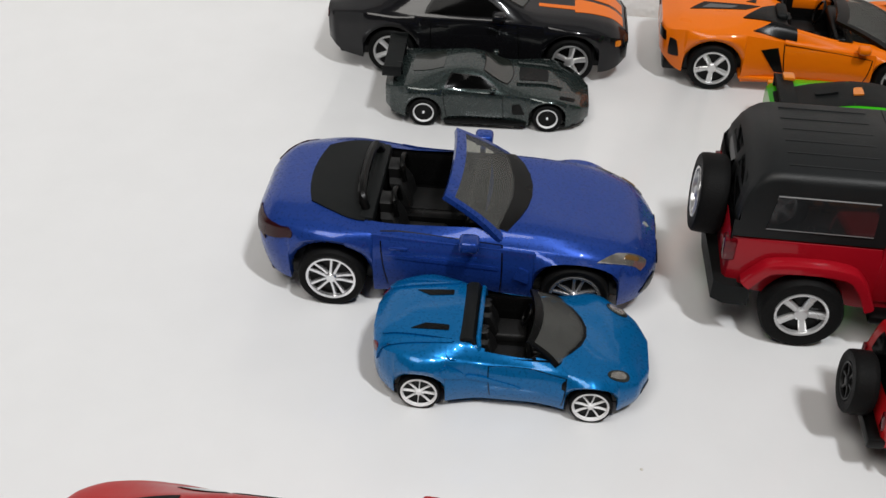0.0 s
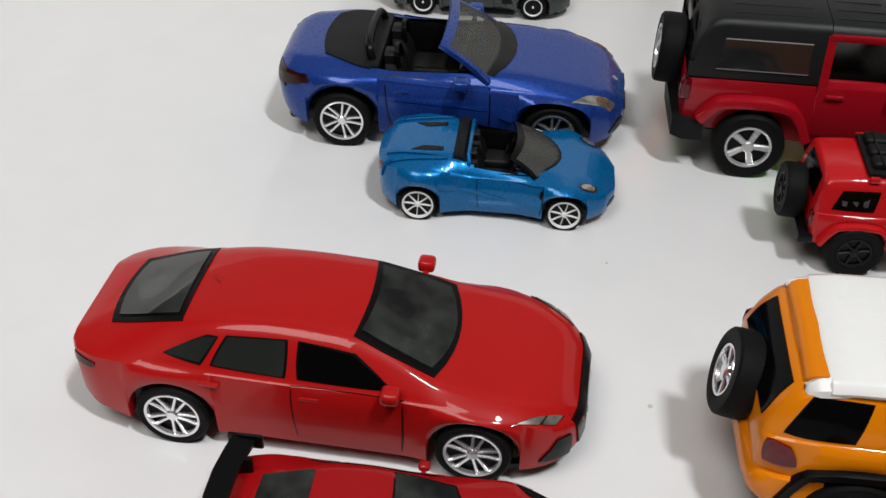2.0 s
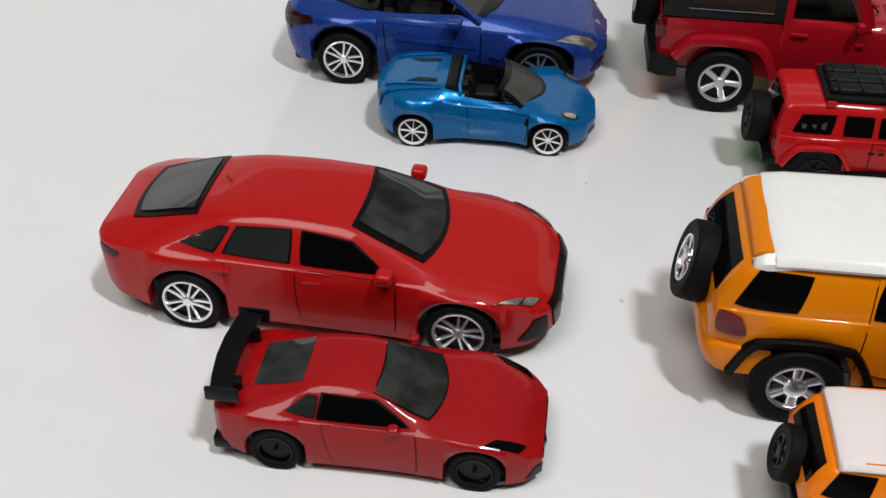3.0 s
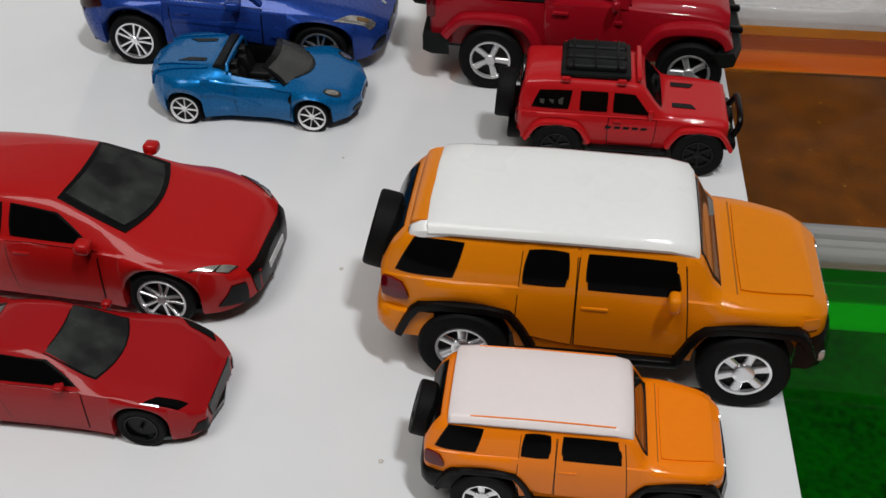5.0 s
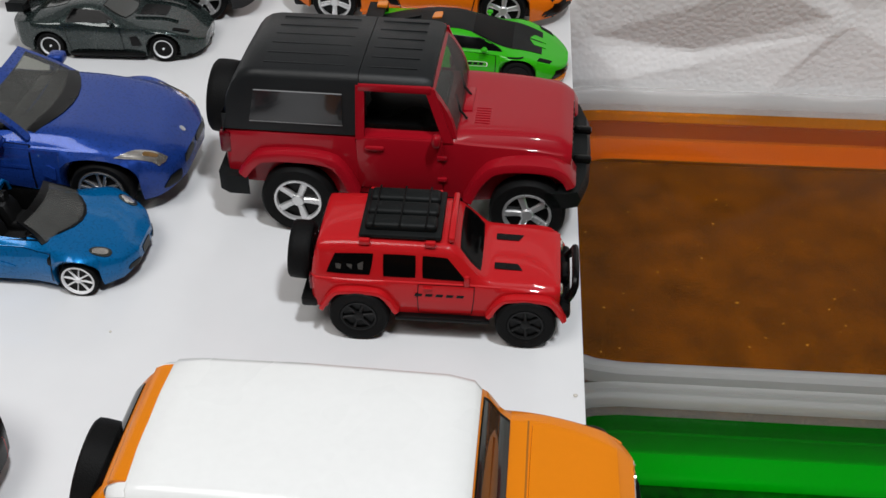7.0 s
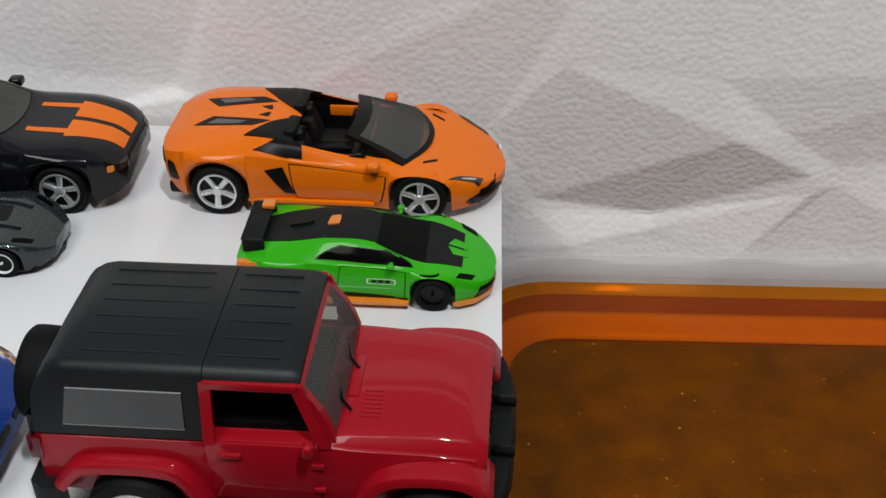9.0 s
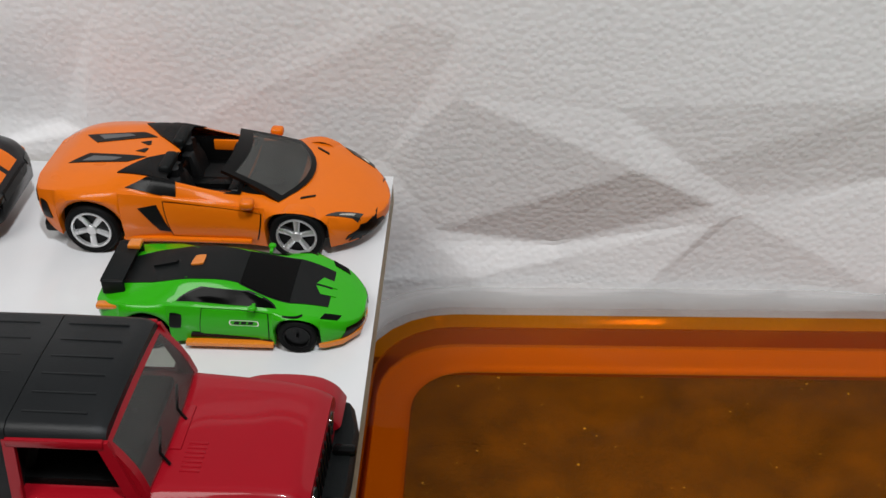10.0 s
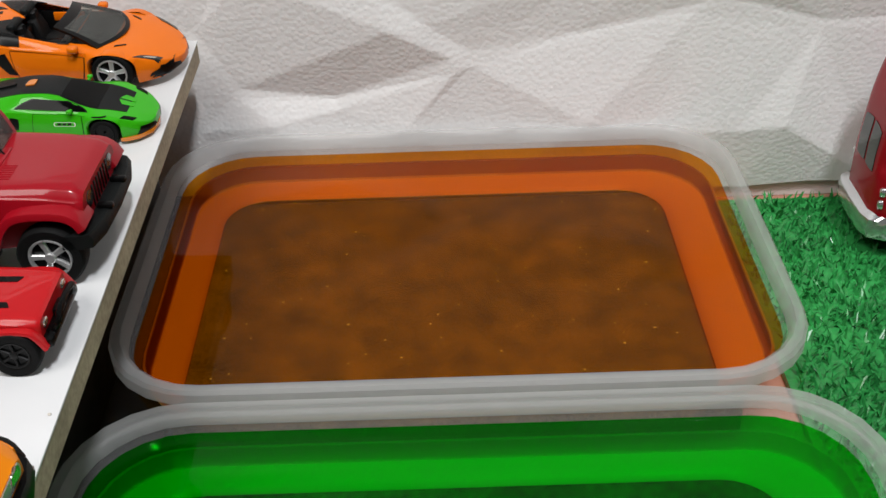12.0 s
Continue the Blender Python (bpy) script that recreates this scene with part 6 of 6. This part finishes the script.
# specks that lie on the bottom of the orange tub
def sediment():
    rng = random.Random(8)
    vs, fs = [], []
    for k in range(420):
        x, y = rng.uniform(0.193, 0.400), rng.uniform(0.066, 0.213)
        r = 0.00016 + 0.00052 * rng.random() ** 5
        z = BASE + 0.0021
        n = len(vs)
        a0 = rng.uniform(0, 6.28)
        vs += [(x + r * rng.uniform(0.6, 1.5) * math.cos(a0 + a), y + r * rng.uniform(0.6, 1.3) * math.sin(a0 + a), z) for a in (0, 1.26, 2.5, 3.77, 5.0)]
        vs.append((x, y, z + r * 0.6))
        fs += [(n + q, n + (q + 1) % 5, n + 5) for q in range(5)]
    me = bpy.data.meshes.new("sediment")
    me.from_pydata(vs, [], fs)
    me.materials.append(SPECK)
    return tagged(new("sediment", me), "pale specks lying under the orange water", "specks", kind="stuff")


sediment()


# grass mat of many small blades
def grass():
    rng = random.Random(4)
    vs, fs = [], []
    for i in range(80000):
        x = rng.uniform(0.20, 0.95)
        y = rng.uniform(-0.45, 0.2355)
        if x < 0.4435:
            continue
        h = rng.uniform(0.003, 0.007)
        a = rng.uniform(0, 6.28)
        w = rng.uniform(0.0006, 0.0011)
        dx, dy = math.cos(a), math.sin(a)
        lean = rng.uniform(0.0005, 0.004)
        b = rng.uniform(0, 6.28)
        k = len(vs)
        vs += [(x - dx * w, y - dy * w, GROUND), (x + dx * w, y + dy * w, GROUND), (x + dx * w * 0.8 + math.cos(b) * lean, y + dy * w * 0.8 + math.sin(b) * lean, GROUND + h * 0.8), (x + math.cos(b) * lean * 1.5, y + math.sin(b) * lean * 1.5, GROUND + h)]
        fs.append((k, k + 1, k + 2, k + 3))
    me = bpy.data.meshes.new("grass")
    me.from_pydata(vs, [], fs)
    me.materials.append(GRASS)
    return tagged(new("grass", me), "bright green artificial grass blades", "grass", kind="stuff")


setting("grass_mat", boxed(0.440, 1.4, -0.9, 0.2365, GROUND - 0.0035, GROUND), GRASS, "green artificial turf backing", "turf")
grass()


WALL = 0.2475


# foam wall with a faceted relief: x, z and how far a corner stands out, in millimetres
def foam_wall():
    from mathutils.geometry import delaunay_2d_cdt
    ridge = [(196, -35, 4), (243, -42, 2), (271, -4, 12.6), (301, -20, 9.5), (311, -17, 7.5), (362, -9, 7.5), (419, 4, 8.5), (312, -25, 8), (420, 0, 8.8), (336, -3, 8.2),
             (366, 25, 11), (400, 24, 11.6), (441, 23, 13.5), (432, 8, 9), (483, -6, 8), (482, -11, 8.3), (475, 23, 13.5), (370, -57, 14), (403, -64, 11.5), (446, -65, 11.5),
             (471, -62, 14), (196, -41, 5), (245, -48, 4.2), (303, -28, 9.6), (174, -58, 6.5), (211, -55, 9), (280, -57, 9.8), (262, 21, 10.2), (291, -3, 9.6), (207, 49, 9.5),
             (178, -4, 4.5), (205, 25, 10), (88, 14, 8.5), (126, 33, 8.5), (165, 53, 8.5), (107, 12, 8.6), (134, 27, 8.7), (188, 54, 9.0), (68, 10, 9.5), (78, 55, 9.5),
             (14, 19, 7), (37, 51, 9), (59, 14, 6.5), (54, 52, 9.5), (7, -2, 9), (80, 28, 9)]
    pts = [(Vector((x / 1000, z / 1000)), d / 1000) for x, z, d in ridge]
    rng = random.Random(11)
    for i in range(-8, 14):
        for j in range(-1, 3):
            p = Vector((i * 0.085 + rng.uniform(-0.02, 0.02), 0.05 + j * 0.075 + rng.uniform(-0.02, 0.02)))
            if min((p - q).length for q, d in pts) > 0.05:
                pts.append((p, rng.uniform(0.004, 0.012)))
    for i in range(-20, 34):
        pts.append((Vector((i * 0.035, -0.0985)), 0.0055))
        pts.append((Vector((i * 0.035, 0.17)), 0.006))
    lines = [(0, 1), (1, 3), (0, 2), (2, 3), (3, 4), (4, 5), (5, 6), (23, 7), (7, 8), (21, 22), (22, 23), (0, 21), (4, 9), (9, 10), (9, 5), (11, 6), (6, 13), (13, 14), (13, 12), (8, 15), (8, 18), (8, 19), (7, 17), (7, 26), (21, 24), (21, 25), (2, 27), (29, 30), (30, 0), (29, 31), (31, 0), (32, 33), (33, 34), (35, 36), (36, 37), (40, 41), (40, 42), (42, 43), (38, 39), (6, 8)]
    vs, es, fs, *_ = delaunay_2d_cdt([p for p, d in pts], lines, [], 0, 1e-6)
    bm = bmesh.new()
    ds = {tuple(round(c, 6) for c in p): d for p, d in pts}
    bv = [bm.verts.new((p.x, WALL - 0.0075 - 0.80 * (ds.get(tuple(round(c, 6) for c in p), 0.0075) - 0.0075), p.y)) for p in vs]
    for f in fs:
        bm.faces.new([bv[k] for k in f])
    bmesh.ops.recalc_face_normals(bm, faces=bm.faces[:])
    edges = [e for e in bm.edges if not e.is_boundary]
    bmesh.ops.bevel(bm, geom=edges, offset=0.0009, segments=2, affect="EDGES", profile=0.5)
    return setting("wall_relief", bm, FOAM, "white foam wall panel with faceted relief", "wall panel", 0.01)


foam_wall()
setting("wall_backing", boxed(-1.2, 1.6, WALL + 0.0005, 0.267, GROUND - 0.1, 0.17), FOAM, "white foam backed wall", "wall")
setting("wall_north", boxed(-2.2, 2.4, 0.30, 0.35, -0.9, 2.0), ROOM, "plain wall", "wall")
setting("baseboard", boxed(-1.2, 1.6, WALL - 0.0020, WALL + 0.0004, GROUND - 0.004, -0.0988, bevel=0.0008), FOAM, "smooth white foot of the foam wall", "trim")

# the rest of the room
setting("ceiling", boxed(-2.2, 2.4, -2.4, 0.3, 2.0, 2.05), CEILING, "plain white ceiling", "ceiling")
setting("wall_west", boxed(-2.25, -2.2, -2.4, 0.3, -0.9, 2.0), ROOM, "plain white wall", "wall")
setting("wall_east", boxed(2.4, 2.45, -2.4, 0.3, -0.9, 2.0), ROOM, "plain white wall", "wall")
setting("wall_south", boxed(-2.2, 2.4, -2.45, -2.4, -0.9, 2.0), ROOM, "plain white wall", "wall")
setting("floor", boxed(-2.2, 2.4, -2.4, 0.3, -0.95, -0.9), ROOM, "plain floor", "floor")
